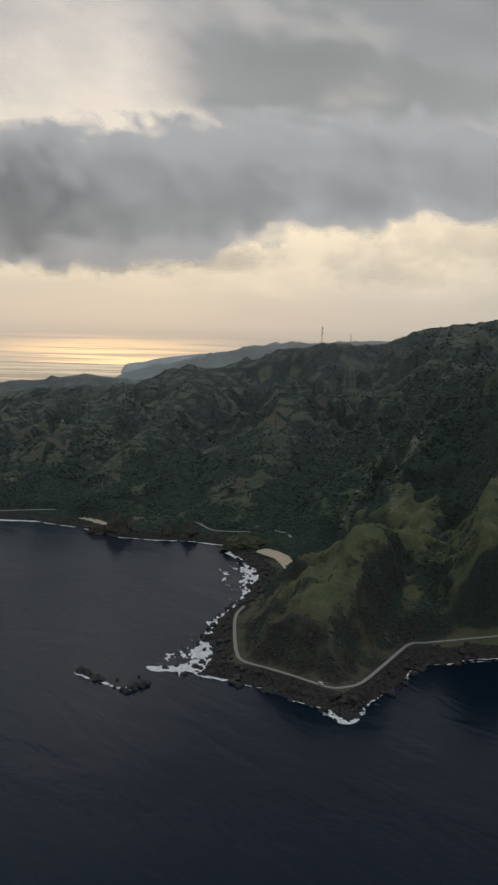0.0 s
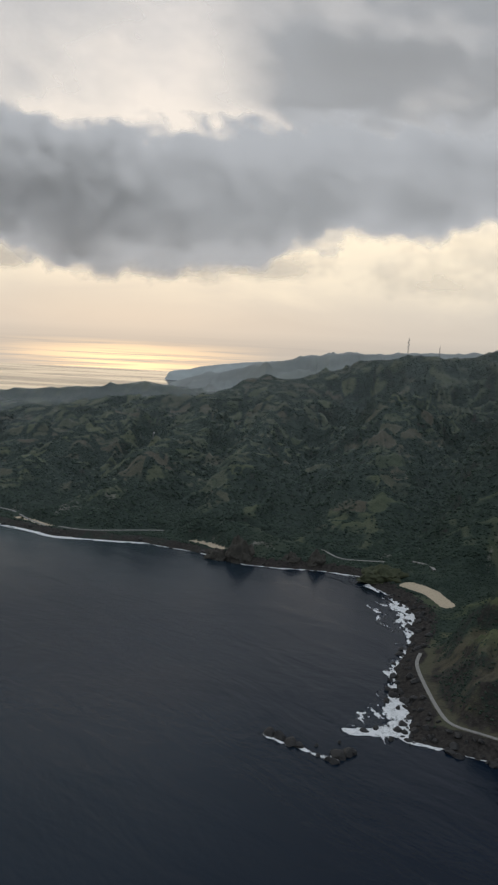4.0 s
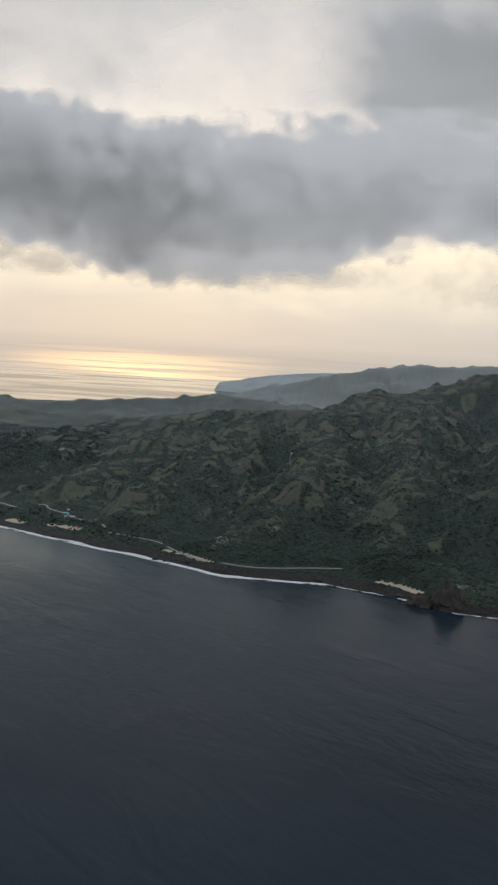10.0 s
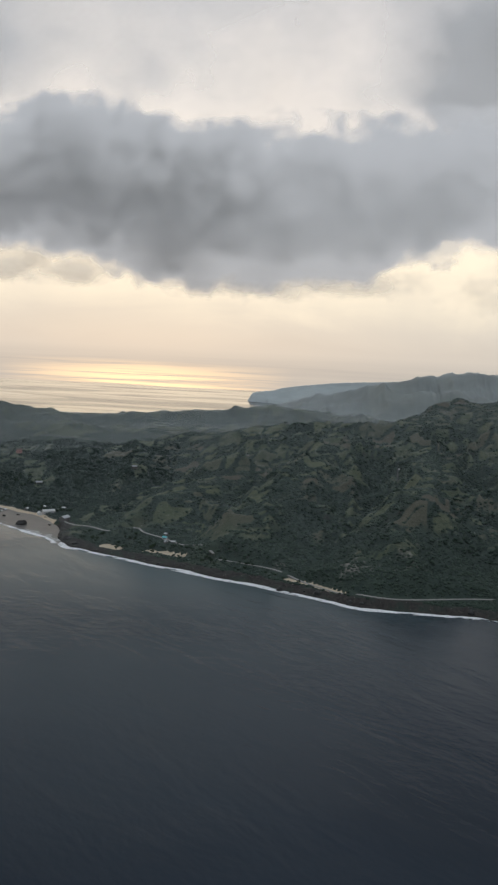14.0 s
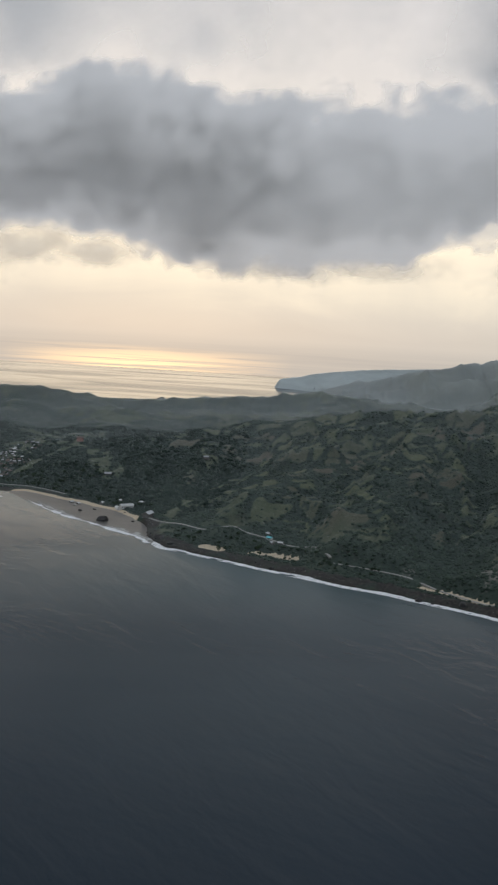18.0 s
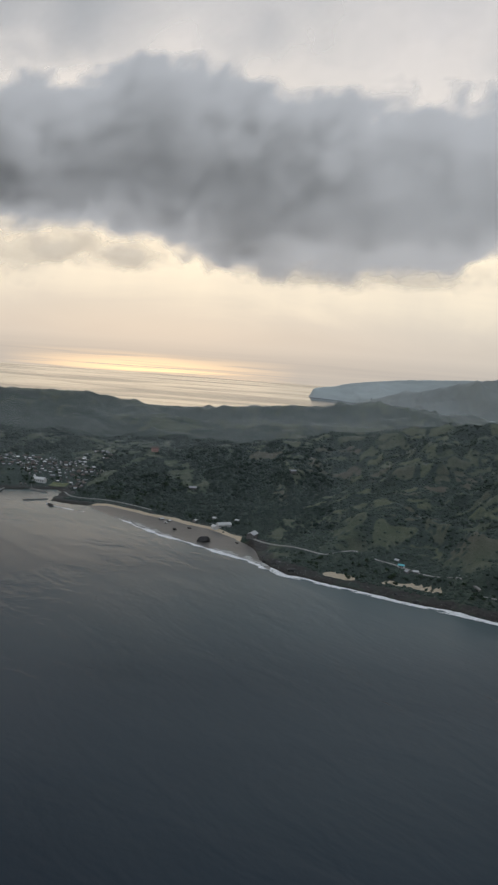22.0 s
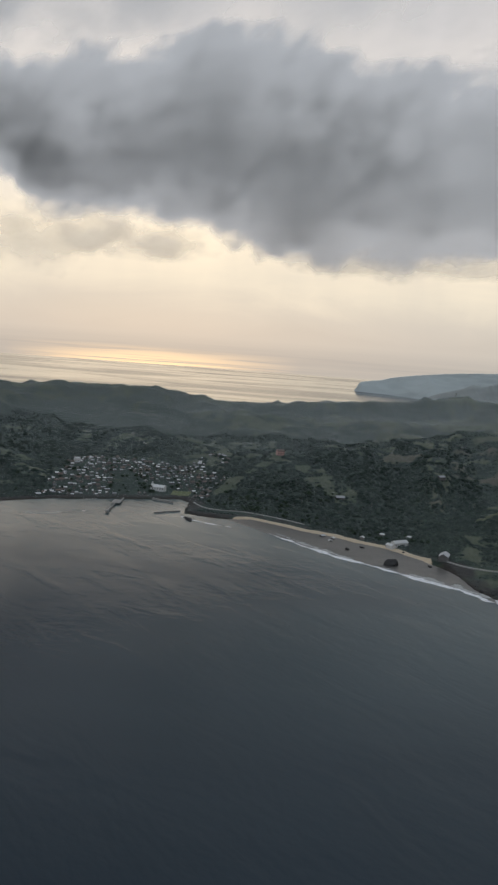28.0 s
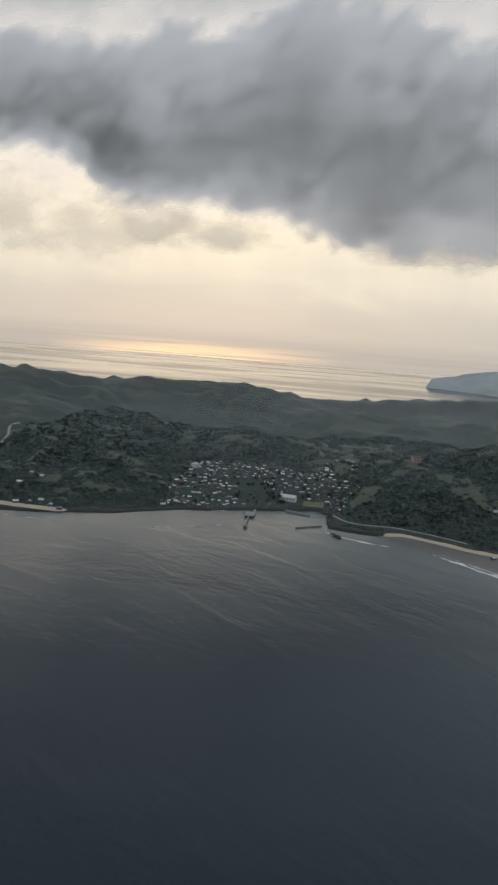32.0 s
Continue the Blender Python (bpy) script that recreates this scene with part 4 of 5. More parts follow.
# ---- roads ----
def ribbon(line, width, lift, deep=1.6):
    """A slab that follows a line over the ground."""
    pts = [Vector((*p, 0)) for p in line]
    fine = []
    for n in range(len(pts) - 1):
        p0, p1, p2, p3 = pts[max(n - 1, 0)], pts[n], pts[n + 1], pts[min(n + 2, len(pts) - 1)]
        count = max(2, int((p2 - p1).length / 4))
        for k in range(count):
            t = k / count
            fine.append(0.5 * ((2 * p1) + (p2 - p0) * t + (2 * p0 - 5 * p1 + 4 * p2 - p3) * t * t + (3 * p1 - p0 - 3 * p2 + p3) * t ** 3))
    fine.append(pts[-1])
    heights = [ground_at(p.x, p.y) for p in fine]
    heights = [sum(heights[max(0, i - 3):i + 4]) / len(heights[max(0, i - 3):i + 4]) for i in range(len(heights))]
    verts, faces = [], []
    for i, p in enumerate(fine):
        d = (fine[min(i + 1, len(fine) - 1)] - fine[max(i - 1, 0)]).normalized()
        side = Vector((d.y, -d.x, 0)) * width / 2
        z = heights[i] + lift
        verts += [(p.x - side.x, p.y - side.y, z), (p.x + side.x, p.y + side.y, z), (p.x + side.x, p.y + side.y, z - deep), (p.x - side.x, p.y - side.y, z - deep)]
        if i:
            a, b = 4 * i - 4, 4 * i
            faces += [(a, a + 1, b + 1, b), (a + 1, a + 2, b + 2, b + 1), (a + 3, a, b, b + 3)]
    return mesh_from("road", verts, faces, True)


for line, wide, says in zip(ROAD_LINES, (2.7, 2.7, 2.7, 1.9), ("pale concrete road winding round the rocky headland", "narrow pale coast road at the foot of the bay slope",
                                                             "pale winding lane between pasture and shore", "narrow concrete lane behind the beach")):
    me = ribbon(line, wide, 0.5, 1.6 if wide > 2 else 0.7)
    me.materials.append(ROAD)
    tagged(new("road", me), says, "road", kind="structure")
for line in ([(-1418, 1650), (-1425, 1690), (-1436, 1720), (-1440, 1760)], [(-1500, 2000), (-1470, 2010), (-1440, 2005)], [(-8, 1050), (6, 1030), (10, 1012)], [(-575, 1252), (-610, 1288), (-645, 1316)]):
    me = ribbon(line, 3.0, 0.7)
    me.materials.append(ROAD)
    tagged(new("road", me), "short stretch of pale hillside track", "road", kind="structure")


# ---- rocks ----
def boulder_mesh(seed, sub=2):
    bm = bmesh.new()
    bmesh.ops.create_icosphere(bm, subdivisions=sub, radius=1.0)
    rnd = random.Random(seed)
    planes = [(Vector((rnd.uniform(-1, 1), rnd.uniform(-1, 1), rnd.uniform(-0.4, 1))).normalized(), rnd.uniform(0.55, 0.9)) for _ in range(8)]
    for v in bm.verts:
        for n, d in planes:
            over_ = v.co.dot(n) - d
            if over_ > 0:
                v.co -= n * over_ * 0.9
        v.co *= 1 + 0.22 * noise.noise(v.co * 2.3 + Vector((seed, 0, 0)))
    me = bpy.data.meshes.new("rock")
    bm.to_mesh(me)
    bm.free()
    me.materials.append(ROCK)
    return me


ROCKS = [boulder_mesh(s) for s in range(7)]
rnd = random.Random(5)


def rock(x, y, z, sx, sy, sz, label, group=""):
    ob = tagged(new("rock", rnd.choice(ROCKS)), label, "rock", group)
    ob.matrix_world = Matrix.LocRotScale((x, y, z), Euler((rnd.uniform(-0.3, 0.3), rnd.uniform(-0.3, 0.3), rnd.uniform(0, 6.3))), (sx, sy, sz))
    return ob


for x, y, s, h in ((-149, 635, 5.5, 3.4), (-143, 631, 5, 3.8), (-136, 624, 6, 3.0), (-131, 622, 4.5, 2.4), (-119, 611, 2.6, 1.3), (-112, 606, 4.2, 2.0), (-106, 612, 7.5, 4.0), (-101, 615, 6, 3.6), (-98, 618, 4, 2.0), (-109, 603, 4, 2.2),
                   (-120, 624, 2.2, 1.2), (-105, 631, 2.4, 1.2), (-88, 650, 3.4, 1.8), (-80, 655, 3, 1.6), (-72, 640, 3, 1.8), (-66, 655, 4, 2.2), (-69, 700, 3.6, 2.6), (-64, 712, 4.4, 3.2), (-66, 722, 3.8, 2.6), (-62, 690, 3, 2.0)):
    rock(x, y, 0.2, s, s * rnd.uniform(0.6, 0.9), h * 1.35, "black wave-washed reef rock ringed with foam", "reef rocks off the headland")
rock(-835, 1392, 0.8, 8.5, 6, 5.0, "large dark rock standing on the reef flat")
for x, y, s in ((-872, 1437, 3.5), (-858, 1450, 3), (-800, 1398, 3), (-1034, 1508, 4.5), (-1031, 1503, 3.5), (-1038, 1515, 3)):
    rock(x, y, 0.4, s, s * 0.7, s * 0.45, "low dark rock in the shallows")
shore = [(p, q) for p, q in zip(COAST[1:30], COAST[2:31])]
made = 0
while made < 300:
    (ax, ay), (bx, by) = rnd.choice(shore[:15] if made < 230 else shore)
    k, off = rnd.random(), rnd.uniform(-6, 22) if made < 230 else rnd.uniform(-4, 8)
    dx, dy = bx - ax, by - ay
    ln = math.hypot(dx, dy)
    x, y = ax + dx * k + dy / ln * off, ay + dy * k - dx / ln * off
    if x > 240 or min(float(to_line(np.array([x]), np.array([y]), l)[0][0]) for l in ROAD_LINES) < 6:
        continue
    made += 1
    s = rnd.choice((1.0, 1.4, 1.8, 2.4, 3.4))
    rock(x, y, max(ground_at(x, y), 0) + s * 0.15, s * rnd.uniform(0.9, 1.5), s, s * rnd.uniform(0.6, 1.1), "dark tumbled shore boulder among other boulders", "boulders along the shore")


def crag(name, label, category, x, y, rx, ry, top, seed, mat, sharp=1.0):
    """A steep knoll or sea stack that rises from the ground."""
    bm = bmesh.new()
    bmesh.ops.create_icosphere(bm, subdivisions=5, radius=1.0)
    for v in bm.verts:
        f = 1 + 0.42 * noise.fractal(v.co * 1.7 + Vector((seed, 0, 0)), 0.9, 2.0, 5)
        v.co.x *= f
        v.co.y *= f
        up_ = max(v.co.z, 0) ** sharp
        v.co.z = up_ * (1 + 0.45 * noise.fractal(v.co * 2.4 + Vector((0, seed, 0)), 0.9, 2.0, 4)) if v.co.z > 0 else v.co.z * 0.3
        v.co = Vector((v.co.x * rx, v.co.y * ry, v.co.z * top))
    ob = part(name, bm, mat)
    ob.location = (x, y, max(ground_at(x, y) - 2.5, -0.5))
    for p in ob.data.polygons:
        p.use_smooth = True
    return tagged(ob, label, category)


crag("rock_outcrop", "pointed brown rock outcrop at the water's edge", "rock outcrop", -199, 1062, 19, 13, 24, 3, CLIFF, 1.9)
crag("rock_outcrop", "rugged brown rock spur beside the shore road", "rock outcrop", -222, 1066, 16, 9, 11, 8, CLIFF, 1.5)
crag("rock_outcrop", "small brown crag above the bay shore", "rock outcrop", -140, 1060, 13, 8, 10, 6, CLIFF, 1.8)
crag("rock_outcrop", "small brown crag above the bay shore", "rock outcrop", -112, 1058, 13, 9, 14, 12, CLIFF, 2.0)
crag("grassy_mound", "rounded grassy mound beside the sandy cove", "mound", -42, 1012, 23, 17, 13, 10, TURF)


# ---- scrub and trees ----
def clump_field(name, label, spots, radius, mat, seed):
    """Bushes as one body of leaves: each a squashed, turned, jagged ball."""
    bm = bmesh.new()
    bmesh.ops.create_icosphere(bm, subdivisions=1, radius=1.0)
    bv, bf = np.array([v.co for v in bm.verts]), np.array([[v.index for v in f.verts] for f in bm.faces])
    bm.free()
    r = np.random.RandomState(seed)
    n = len(spots)
    a = r.uniform(0, 6.283, n)
    size = np.asarray(radius)[:, None] * r.uniform(0.8, 1.25, (n, 3)) * np.array([0.9, 0.9, 0.6])
    v = bv[None] * (1 + r.uniform(-0.28, 0.28, (n, len(bv), 1))) * size[:, None]
    c, s = np.cos(a)[:, None], np.sin(a)[:, None]
    v = np.stack([v[..., 0] * c - v[..., 1] * s, v[..., 0] * s + v[..., 1] * c, v[..., 2]], -1) + spots[:, None]
    f = (bf[None] + (np.arange(n) * len(bv))[:, None, None]).reshape(-1, 3)
    me = mesh_from(name, v.reshape(-1, 3), f)
    me.materials.append(mat)
    return tagged(new(name, me), label, "scrub", kind="stuff")


def scatter(n, bounds, seed, keep):
    r = np.random.RandomState(seed)
    x, y = r.uniform(bounds[0], bounds[1], n), r.uniform(bounds[2], bounds[3], n)
    z, dc, near, gully = height(x, y)
    e = 3.0
    slope = np.hypot(height(x + e, y)[0] - z, height(x, y + e)[0] - z) / e
    marks = cover(x, y, z, dc, near, gully, slope)
    clear_ = np.ones(n, bool)
    for line in ROAD_LINES:
        clear_ &= to_line(x, y, line)[0] > 7
    ok = clear_ & (dc > 15) & (marks["sand"] < 0.2) & keep(x, y, marks, r)
    return np.stack([x, y, z], -1)[ok], r.uniform(0.7, 1.3, ok.sum())


def woody(x, y, marks, r):
    return (marks["wood"] > 0.5 + 0.2 * r.uniform(-1, 1, x.shape)) & (np.hypot((x + 1130) / 90, (y - 1650) / 90) > 1)


for name, label, count, bounds, size, seed in (
        ("headland_scrub", "low dark scrub over the headland slopes", 24000, (-60, 330, 590, 1036), 1.15, 301),
        ("bay_scrub", "dense dark green scrub over the bay slopes", 66000, (-320, 480, 1030, 2060), 1.9, 302),
        ("hill_scrub", "dark hedges and thickets between hill pastures", 46000, (-800, -250, 1130, 2000), 1.9, 303),
        ("valley_scrub", "dark woodland in the valley behind the beach", 52000, (-1420, -700, 1400, 2100), 2.5, 304)):
    spots, k = scatter(count, bounds, seed, woody)
    spots[:, 2] += 0.02 * size
    clump_field(name, label, spots, k * size, DEEP_SCRUB if name == "valley_scrub" else SCRUB, seed)


def tree_shape(seed, tall, spread):
    """A tree: a tapered trunk with limbs, and a crown of many small clumps."""
    r = random.Random(seed)
    base = tagged(new("tree"), "dark green broadleaf tree near the shore", "tree", "shore trees")
    bm = bmesh.new()
    bmesh.ops.create_cone(bm, cap_ends=True, segments=7, radius1=0.035 * tall, radius2=0.012 * tall, depth=tall * 0.7, matrix=Matrix.Translation((0, 0, tall * 0.33)))
    tips = []
    for k in range(5):
        a = k * 1.26 + r.uniform(-0.3, 0.3)
        tip = (math.cos(a) * spread * 0.55, math.sin(a) * spread * 0.55, tall * r.uniform(0.62, 0.8))
        prism(bm, (0, 0, tall * r.uniform(0.35, 0.5)), tip, 0.014 * tall)
        tips.append(tip)
    part("trunk", bm, BARK, base)
    bm = bmesh.new()
    for k in range(22):
        cx, cy, cz = r.choice(tips) if k < 16 else (0, 0, tall * 0.82)
        m = Matrix.LocRotScale((cx + r.uniform(-1, 1) * spread * 0.4, cy + r.uniform(-1, 1) * spread * 0.4, cz + r.uniform(-0.12, 0.2) * tall), Euler((r.random() * 6, r.random() * 6, 0)),
                               [spread * r.uniform(0.2, 0.36) for _ in range(3)])
        bmesh.ops.create_icosphere(bm, subdivisions=1, radius=1.0, matrix=m)
    for v in bm.verts:
        v.co += Vector((r.uniform(-1, 1), r.uniform(-1, 1), r.uniform(-1, 1))) * spread * 0.06
    part("crown", bm, CROWN, base)
    return base


TREES = [tree_shape(s, h, w) for s, h, w in ((1, 8.5, 4.2), (2, 7.0, 3.6), (3, 10.0, 4.6), (4, 6.0, 3.4))]
rnd = random.Random(9)
tree_spots = []
while len(tree_spots) < 295:
    zone = len(tree_spots) % 5
    if zone < 1:
        k = rnd.random()
        x, y = -800 - 190 * k + rnd.uniform(-6, 10), 1440 + 122 * k + rnd.uniform(4, 40)
    elif zone < 3:
        x, y = rnd.gauss(-1125, 60), rnd.gauss(1645, 48)
    elif zone < 4:
        x = rnd.uniform(-1040, -860)
        y = 1575 + rnd.uniform(0, 60)
    else:
        x = rnd.uniform(-740, -470)
        y = 1300 - (x + 740) * 0.5 + rnd.uniform(0, 40)
    dc = float(coast_distance(np.array([x]), np.array([y]))[0])
    if dc > 16 and min(float(to_line(np.array([x]), np.array([y]), l)[0][0]) for l in ROAD_LINES) > 5:
        tree_spots.append((x, y))
for n, (x, y) in enumerate(tree_spots):
    m = Matrix.LocRotScale((x, y, ground_at(x, y) - 0.1), Euler((0, 0, rnd.uniform(0, 6.3))), [rnd.uniform(0.5, 0.85)] * 3)
    if n < 4:
        TREES[n].matrix_basis = m
    else:
        copy_thing(TREES[n % 4], m)


# ---- buildings ----
def house(label, w, l, h, pitch, wall, roof, group="", hipped=False, windows=2, storeys=1, name="house"):
    """A house with its long side along x: walls, a roof with eaves, a door and windows."""
    base = tagged(new(name), label, "house", group)
    shell = faces_bm([(-l / 2, -w / 2, -1), (l / 2, -w / 2, -1), (l / 2, w / 2, -1), (-l / 2, w / 2, -1), (-l / 2, -w / 2, h), (l / 2, -w / 2, h), (l / 2, w / 2, h), (-l / 2, w / 2, h),
                      (-l / 2, 0, h + pitch * 0.93), (l / 2, 0, h + pitch * 0.93)],
                     [(0, 1, 5, 4), (1, 2, 6, 9, 5), (2, 3, 7, 6), (3, 0, 4, 8, 7), (0, 3, 2, 1), (4, 5, 9, 8), (6, 7, 8, 9)]) if not hipped else boxes((-l / 2, l / 2, -w / 2, w / 2, -1, h))
    part("wall", shell, wall, base)
    e = 0.5
    x, y, r = l / 2 + e, w / 2 + e, (l - w) / 2 if hipped else l / 2 + e
    low = h - e * pitch / (w / 2)
    verts = [(-x, -y, low), (x, -y, low), (x, y, low), (-x, y, low), (-r, 0, h + pitch), (r, 0, h + pitch)]
    verts += [(a, b, c + 0.16) for a, b, c in verts]
    part("roof", faces_bm(verts, [(6, 7, 11, 10), (8, 9, 10, 11), (0, 4, 5, 1), (2, 5, 4, 3), (0, 1, 7, 6), (2, 3, 9, 8), (1, 5, 11, 7), (5, 2, 8, 11), (3, 4, 10, 9), (4, 0, 6, 10)]), roof, base)
    part("door", boxes((-0.5, 0.5, -w / 2 - 0.06, -w / 2 + 0.1, 0, 2.05)), WOOD, base)
    for s in range(storeys):
        for k in range(windows):
            cx = (k + 0.5) * l / windows - l / 2
            cx += 0.9 if abs(cx) < 0.9 and s == 0 else 0
            part("window", boxes((cx - 0.55, cx + 0.55, -w / 2 - 0.05, -w / 2 + 0.1, 1.0 + 2.8 * s, 2.2 + 2.8 * s)), GLASS, base)
    return base


rnd = random.Random(21)
KINDS = [("small grey house with a bright tin roof", 5, 7, 2.7, 1.5, WALL_GREY, ROOF_TIN, False, 2, 1), ("grey stone house with a dark thatched roof", 5, 7, 2.7, 2.4, WALL_GREY, ROOF_DARK, True, 2, 1),
         ("two storey white house with a pale sheet roof", 6.5, 9, 5.2, 1.6, WALL_WHITE, ROOF_WHITE, True, 3, 2), ("grey house with a rusty sheet roof", 5, 7.5, 2.7, 1.5, WALL_GREY, ROOF_RUST, False, 2, 1),
         ("long grey house with a worn tin roof", 6, 12, 2.9, 1.5, WALL_GREY, ROOF_TIN, False, 4, 1), ("small grey house with a bright white roof", 4.5, 6, 2.6, 1.2, WALL_GREY, ROOF_WHITE, False, 2, 1)]
MODELS = [house(k[0], k[1], k[2], k[3], k[4], k[5], k[6], "village houses", *k[7:]) for k in KINDS]
taken, count = [], 0
for tries in range(6000):
    if count >= 285:
        break
    u, v = rnd.random(), rnd.random()
    x = -1213 + 182 * u + rnd.uniform(-4, 4)
    y = 1556 + (u * 62) + v * (165 - 60 * u) + 4
    if rnd.random() < 0.10:
        x, y = rnd.uniform(-1065, -1015), rnd.uniform(1665, 1765)
    dc = float(coast_distance(np.array([x]), np.array([y]))[0])
    if dc < 14 or any(math.hypot(x - a, y - b) < 5.4 for a, b in taken) or math.hypot(x + 1087, y - 1640) < 22 or math.hypot(x + 1062, y - 1640) < 14:
        continue
    if fbm(np.array([x]), np.array([y]), 45, 2, 401)[0] < -0.45:
        continue
    taken.append((x, y))
    m = Matrix.LocRotScale((x, y, ground_at(x, y)), Euler((0, 0, radians(28 + rnd.choice((0, 90, 180)) + rnd.uniform(-10, 10)))), [rnd.uniform(0.58, 0.88)] * 3)
    n = count if count < 6 else rnd.choice((0, 0, 0, 1, 1, 3, 3, 4, 5, 5, 5))
    if count < 6:
        MODELS[n].matrix_basis = m
    else:
        copy_thing(MODELS[n], m)
    count += 1
for x, y in ((-896, 1484), (-886, 1478), (-857, 1482), (-836, 1498), (-810, 1500), (-888, 1468), (-634, 1293), (-626, 1296), (-1352, 1545), (-1348, 1565), (-1335, 1562), (-1340, 1505), (-1329, 1511), (-1306, 1506), (-1295, 1500), (-1320, 1520), (-1209, 1560), (-640, 1330)):
    copy_thing(MODELS[rnd.choice((0, 5, 5))], Matrix.LocRotScale((x, y, ground_at(x, y)), Euler((0, 0, radians(rnd.uniform(0, 180)))), (1, 1, 1)))


def lone(label, x, y, turn, *spec, **more):
    ob = house(label, *spec, **more)
    ob.matrix_basis = pose(x, y, ground_at(x, y), 0, 0, turn)
    return ob


lone("pink two storey house on the grassy spur", -954, 1736, 20, 6.5, 9, 4.8, 1.8, WALL_PINK, ROOF_RUST, windows=3, storeys=2)
lone("pale house alone among hill pastures", -755, 1703, 30, 5, 8, 2.8, 1.4, WALL_GREY, ROOF_TIN, windows=3)
lone("grey roofed hut at the foot of a spur", -878, 1603, 10, 6, 9, 2.8, 1.6, WALL_GREY, ROOF_TIN)
lone("turquoise roofed shed beside the coast lane", -638, 1310, -25, 3.4, 5.5, 2.5, 1.0, WALL_WHITE, ROOF_BLUE)
lone("long white beach house with a white roof", -822, 1466, 35, 7, 16, 3.6, 1.8, WALL_WHITE, ROOF_WHITE, windows=6)
lone("white side wing of the beach house", -831, 1457, 125, 5, 8, 3.0, 1.5, WALL_WHITE, ROOF_WHITE, windows=3)
lone("grey stone boathouse at the end of the beach", -786, 1416, 75, 8, 14, 4.5, 2.2, WALL_GREY, ROOF_TIN, windows=2)


def church(x, y, turn):
    base = tagged(new("church"), "white village church with a stepped bell gable", "church")
    part("nave", faces_bm([(-13, -6, -1), (13, -6, -1), (13, 6, -1), (-13, 6, -1), (-13, -6, 7), (13, -6, 7), (13, 6, 7), (-13, 6, 7), (-13, 0, 10.4), (13, 0, 10.4)],
                          [(0, 1, 5, 4), (1, 2, 6, 9, 5), (2, 3, 7, 6), (3, 0, 4, 8, 7), (0, 3, 2, 1), (4, 5, 9, 8), (6, 7, 8, 9)]), WALL_WHITE, base)
    part("roof", faces_bm([(-13.4, -6.8, 6.7), (13.4, -6.8, 6.7), (13.4, 0, 10.9), (-13.4, 0, 10.9), (13.4, 6.8, 6.7), (-13.4, 6.8, 6.7)], [(0, 1, 2, 3), (3, 2, 4, 5)]), ROOF_WHITE, base)
    front = part("facade", boxes((-14.2, -13.05, -8, 8, -1, 9), (-14.2, -13.05, -5.5, 5.5, 9, 12), (-14.2, -13.05, -2.6, 2.6, 12, 15.5), bevel=0.15), WALL_WHITE, base)
    part("door", boxes((-14.35, -14.15, -1.2, 1.2, 0, 4)), WOOD, front)
    for s in (-1, 1):
        part("buttress", boxes((-14.8, -12.6, s * 7 - 1, s * 7 + 1, -1, 8.5), bevel=0.2), WALL_WHITE, base)
    for k in range(5):
        part("window", boxes((-10 + k * 5 - 0.6, -10 + k * 5 + 0.6, -6.12, -5.9, 2.4, 5)), GLASS, base)
    part("bell_opening", boxes((-14.35, -14.15, -0.7, 0.7, 12.6, 14.4)), GLASS, front)
    base.matrix_basis = pose(x, y, ground_at(x, y), 0, 0, turn) @ Matrix.Scale(0.62, 4)


church(-1090, 1643, -12)
X, Y = np.meshgrid(np.arange(-1074, -1051, 2.0), np.arange(1630, 1652, 2.0))
me = grid_mesh("village_green", X, Y, height(X, Y)[0] + 0.35, np.ones((X.shape[0] - 1, X.shape[1] - 1), bool), {})
me.materials.append(LAWN)
tagged(new("village_green", me), "small mown green beside the church", "lawn", kind="structure")


def pier():
    base = tagged(new("pier"), "concrete pier with a square landing head", "pier")
    part("deck", boxes((-0.8, 0.8, -43, 0, 1.5, 1.95), bevel=0.06), CONCRETE, base)
    part("landing", boxes((-4.5, 5, 0.1, 20, 1.2, 2.0), bevel=0.1), ROAD, base, "pale concrete landing")
    part("causeway", boxes((2.8, 4.4, 20.1, 34, 0.6, 2.1), bevel=0.08), CONCRETE, base)
    part("pier_head", boxes((-1.8, 1.8, -47, -43.1, 0.6, 2.3), bevel=0.12), CONCRETE, base)
    for y in range(-46, 0, 6):
        for x in (-0.6, 0.6):
            bm = bmesh.new()
            bmesh.ops.create_cone(bm, cap_ends=True, segments=8, radius1=0.3, radius2=0.3, depth=4.0, matrix=Matrix.Translation((x, y, -0.5)))
            part("pile", bm, CONCRETE, base)
    base.matrix_basis = pose(-1121, 1553, 0, 0, 0, 3)


def mole(name, label, a, b, wide, high, mat):
    ax, bx = Vector((*a, 0)), Vector((*b, 0))
    ln = (bx - ax).length
    bm = faces_bm([(x, s * wide * k, z) for x in (-ln / 2, ln / 2) for s, k, z in ((-1, 0.8, -3), (1, 0.8, -3), (1, 0.45, high), (-1, 0.45, high))],
                  [(0, 1, 2, 3), (7, 6, 5, 4), (0, 4, 5, 1), (1, 5, 6, 2), (2, 6, 7, 3), (3, 7, 4, 0)])
    ob = tagged(part(name, bm, mat), label, name.replace("_", " "))
    ob.matrix_basis = pose(*((ax + bx) / 2).xy, 0, 0, 0, math.degrees(math.atan2(*(bx - ax).yx)))


pier()
mole("breakwater", "grey concrete breakwater at the harbour mouth", (-1073, 1525.4), (-1049, 1546), 1.0, 1.2, CONCRETE)
mole("quay", "pale concrete quay along the harbour shore", (-1089, 1600.6), (-1063.5, 1588.2), 1.5, 1.9, ROAD)


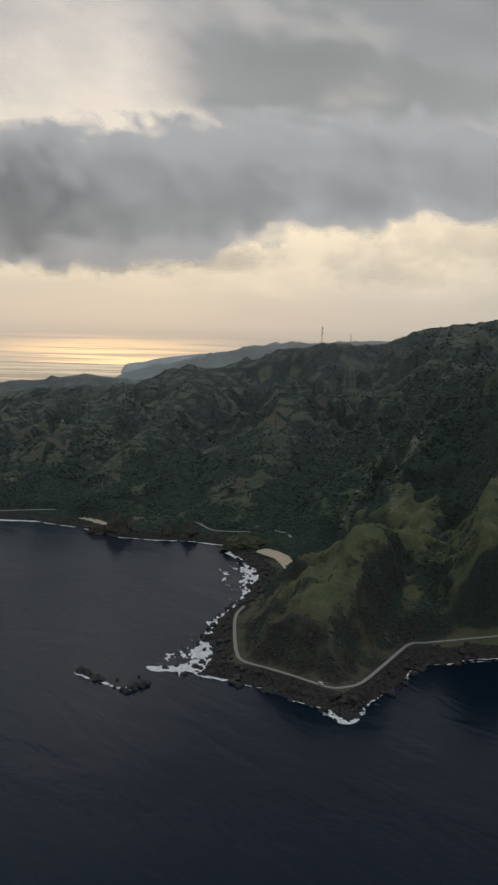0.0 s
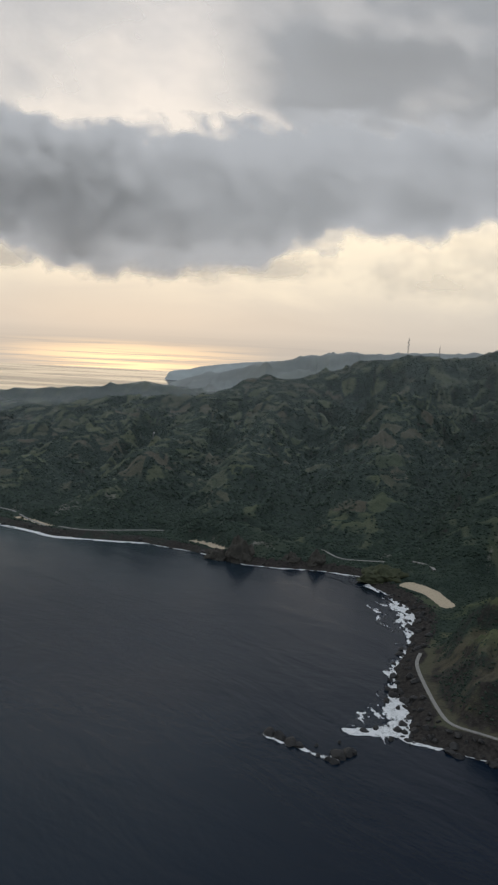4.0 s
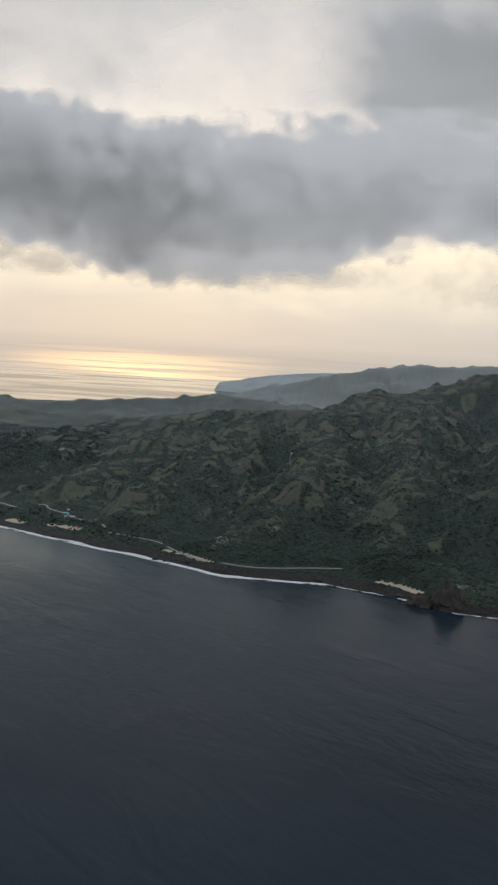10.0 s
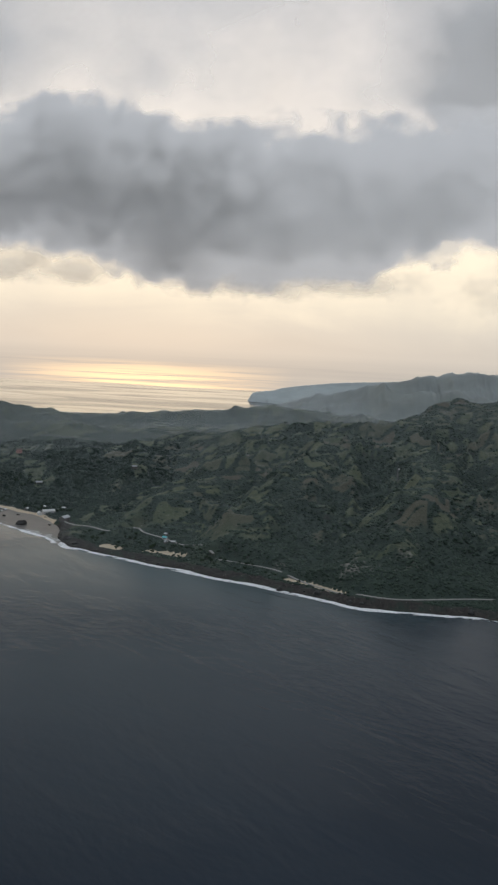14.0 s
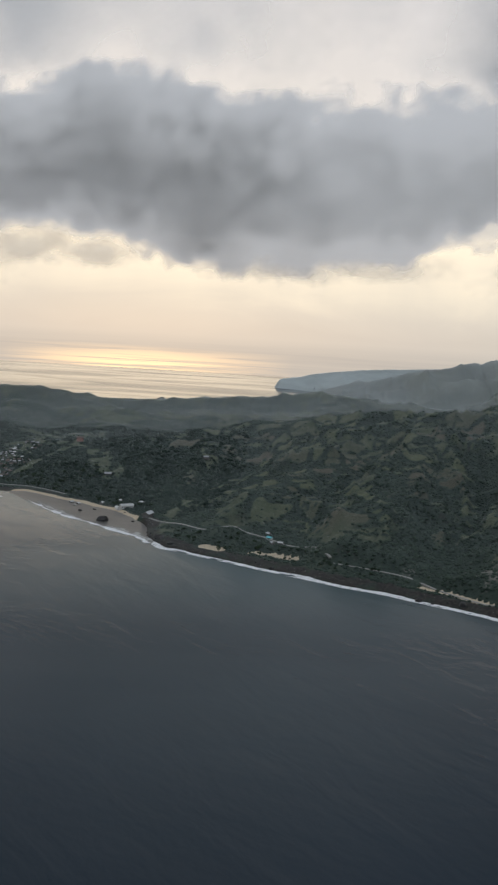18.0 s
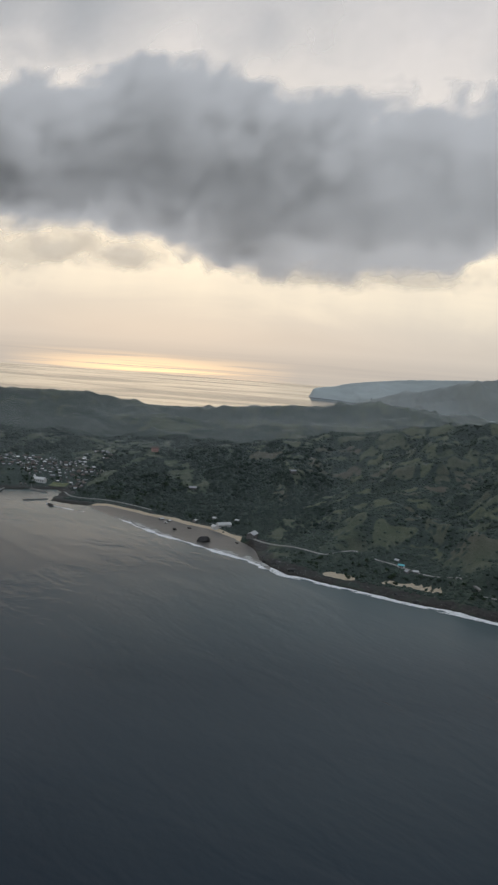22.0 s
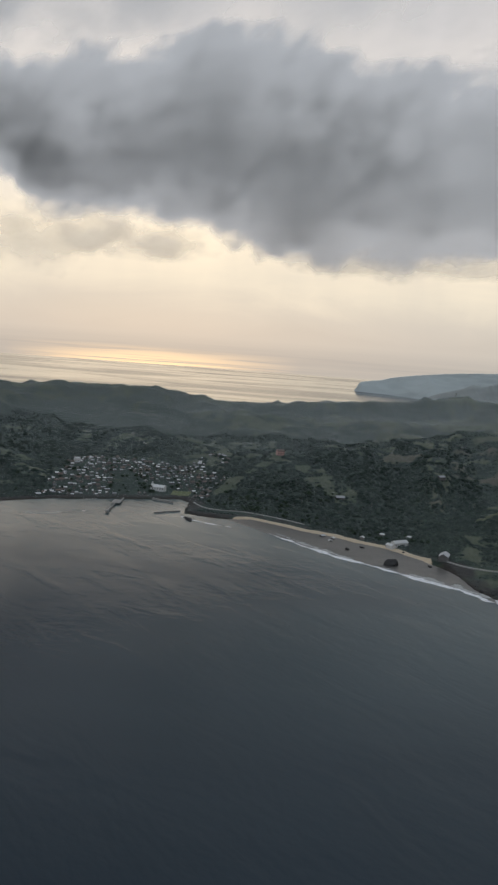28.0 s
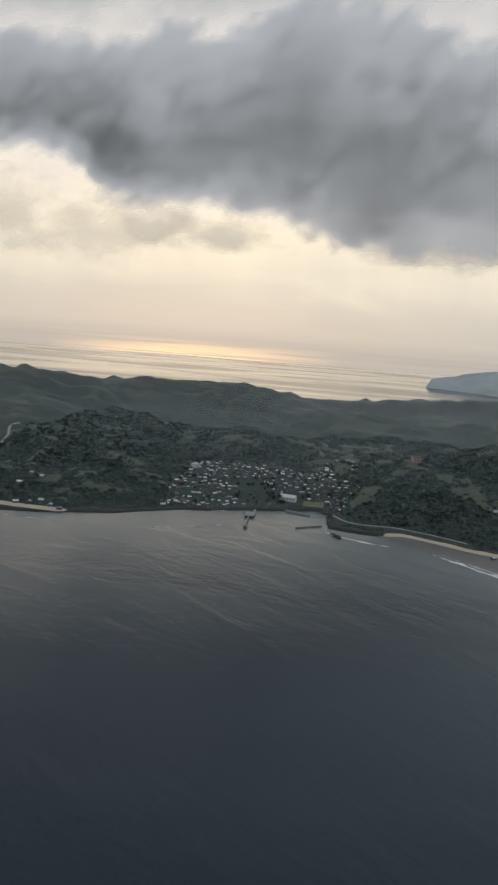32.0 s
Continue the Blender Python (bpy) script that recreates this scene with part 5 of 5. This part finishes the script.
def van(x, y, z, turn):
    base = tagged(new("van"), "small white van parked on the headland road", "van")
    part("body", boxes((-2.2, 2.2, -0.85, 0.85, 0.45, 1.25), (-2.1, 1.3, -0.8, 0.8, 1.25, 2.0), bevel=0.12), WALL_WHITE, base)
    part("windscreen", boxes((1.28, 1.36, -0.7, 0.7, 1.3, 1.9)), GLASS, base)
    for s in (-1, 1):
        part("side_window", boxes((-1.7, 1.0, s * 0.8 - 0.03, s * 0.8 + 0.03, 1.35, 1.8)), GLASS, base)
        for k in (-1.4, 1.4):
            bm = bmesh.new()
            bmesh.ops.create_cone(bm, cap_ends=True, segments=12, radius1=0.34, radius2=0.34, depth=0.22, matrix=pose(k, s * 0.78, 0.34, 90, 0, 0))
            part("wheel", bm, ROCK, base)
    base.matrix_basis = pose(x, y, z, 0, 0, turn)


van(27, 614.5, 6.78, -35)


# ---- masts ----
def mast(label, x, y, tall, wide, dishes):
    """A three legged lattice mast with cross braces and drum aerials."""
    base = tagged(new("radio_mast"), label, "mast", "masts on the ridge")
    corner = [(math.cos(a) * wide, math.sin(a) * wide) for a in (0.5, 2.6, 4.7)]
    for cx, cy in corner:
        bm = bmesh.new()
        prism(bm, (cx, cy, -1), (cx * 0.25, cy * 0.25, tall), 0.26)
        part("leg", bm, STEEL, base)
    n = int(tall / 4)
    bm = bmesh.new()
    for k in range(n):
        z0, z1 = tall * k / n, tall * (k + 1) / n
        s0, s1 = 1 - 0.75 * k / n, 1 - 0.75 * (k + 1) / n
        for i in range(3):
            a, b = corner[i], corner[(i + 1) % 3]
            prism(bm, (a[0] * s0, a[1] * s0, z0), (b[0] * s1, b[1] * s1, z1), 0.12)
            prism(bm, (a[0] * s1, a[1] * s1, z1), (b[0] * s1, b[1] * s1, z1), 0.12)
    part("bracing", bm, STEEL, base)
    for k in range(dishes):
        bm = bmesh.new()
        bmesh.ops.create_cone(bm, cap_ends=True, segments=12, radius1=1.3, radius2=1.0, depth=0.9, matrix=pose(1.6 - 3.2 * (k % 2), -1.0, tall * (0.9 - 0.13 * k), 90, 0, 20))
        part("drum_aerial", bm, WALL_WHITE, base)
    bm = bmesh.new()
    prism(bm, (0, 0, tall - 1), (0, 0, tall + 4), 0.25)
    part("top_aerial", bm, STEEL, base)
    base.location = (x, y, ground_at(x, y))


mast("tall lattice radio mast with drum aerials", 81, 1976, 36, 2.0, 4)
mast("slim lattice radio mast on the ridge", 141, 1945, 25, 1.5, 0)
mast("slim white relay mast among hill pastures", -363, 1459, 17, 1.2, 1)
mast("small beacon tower on the far ridge", -601, 2700, 10, 3.0, 0)
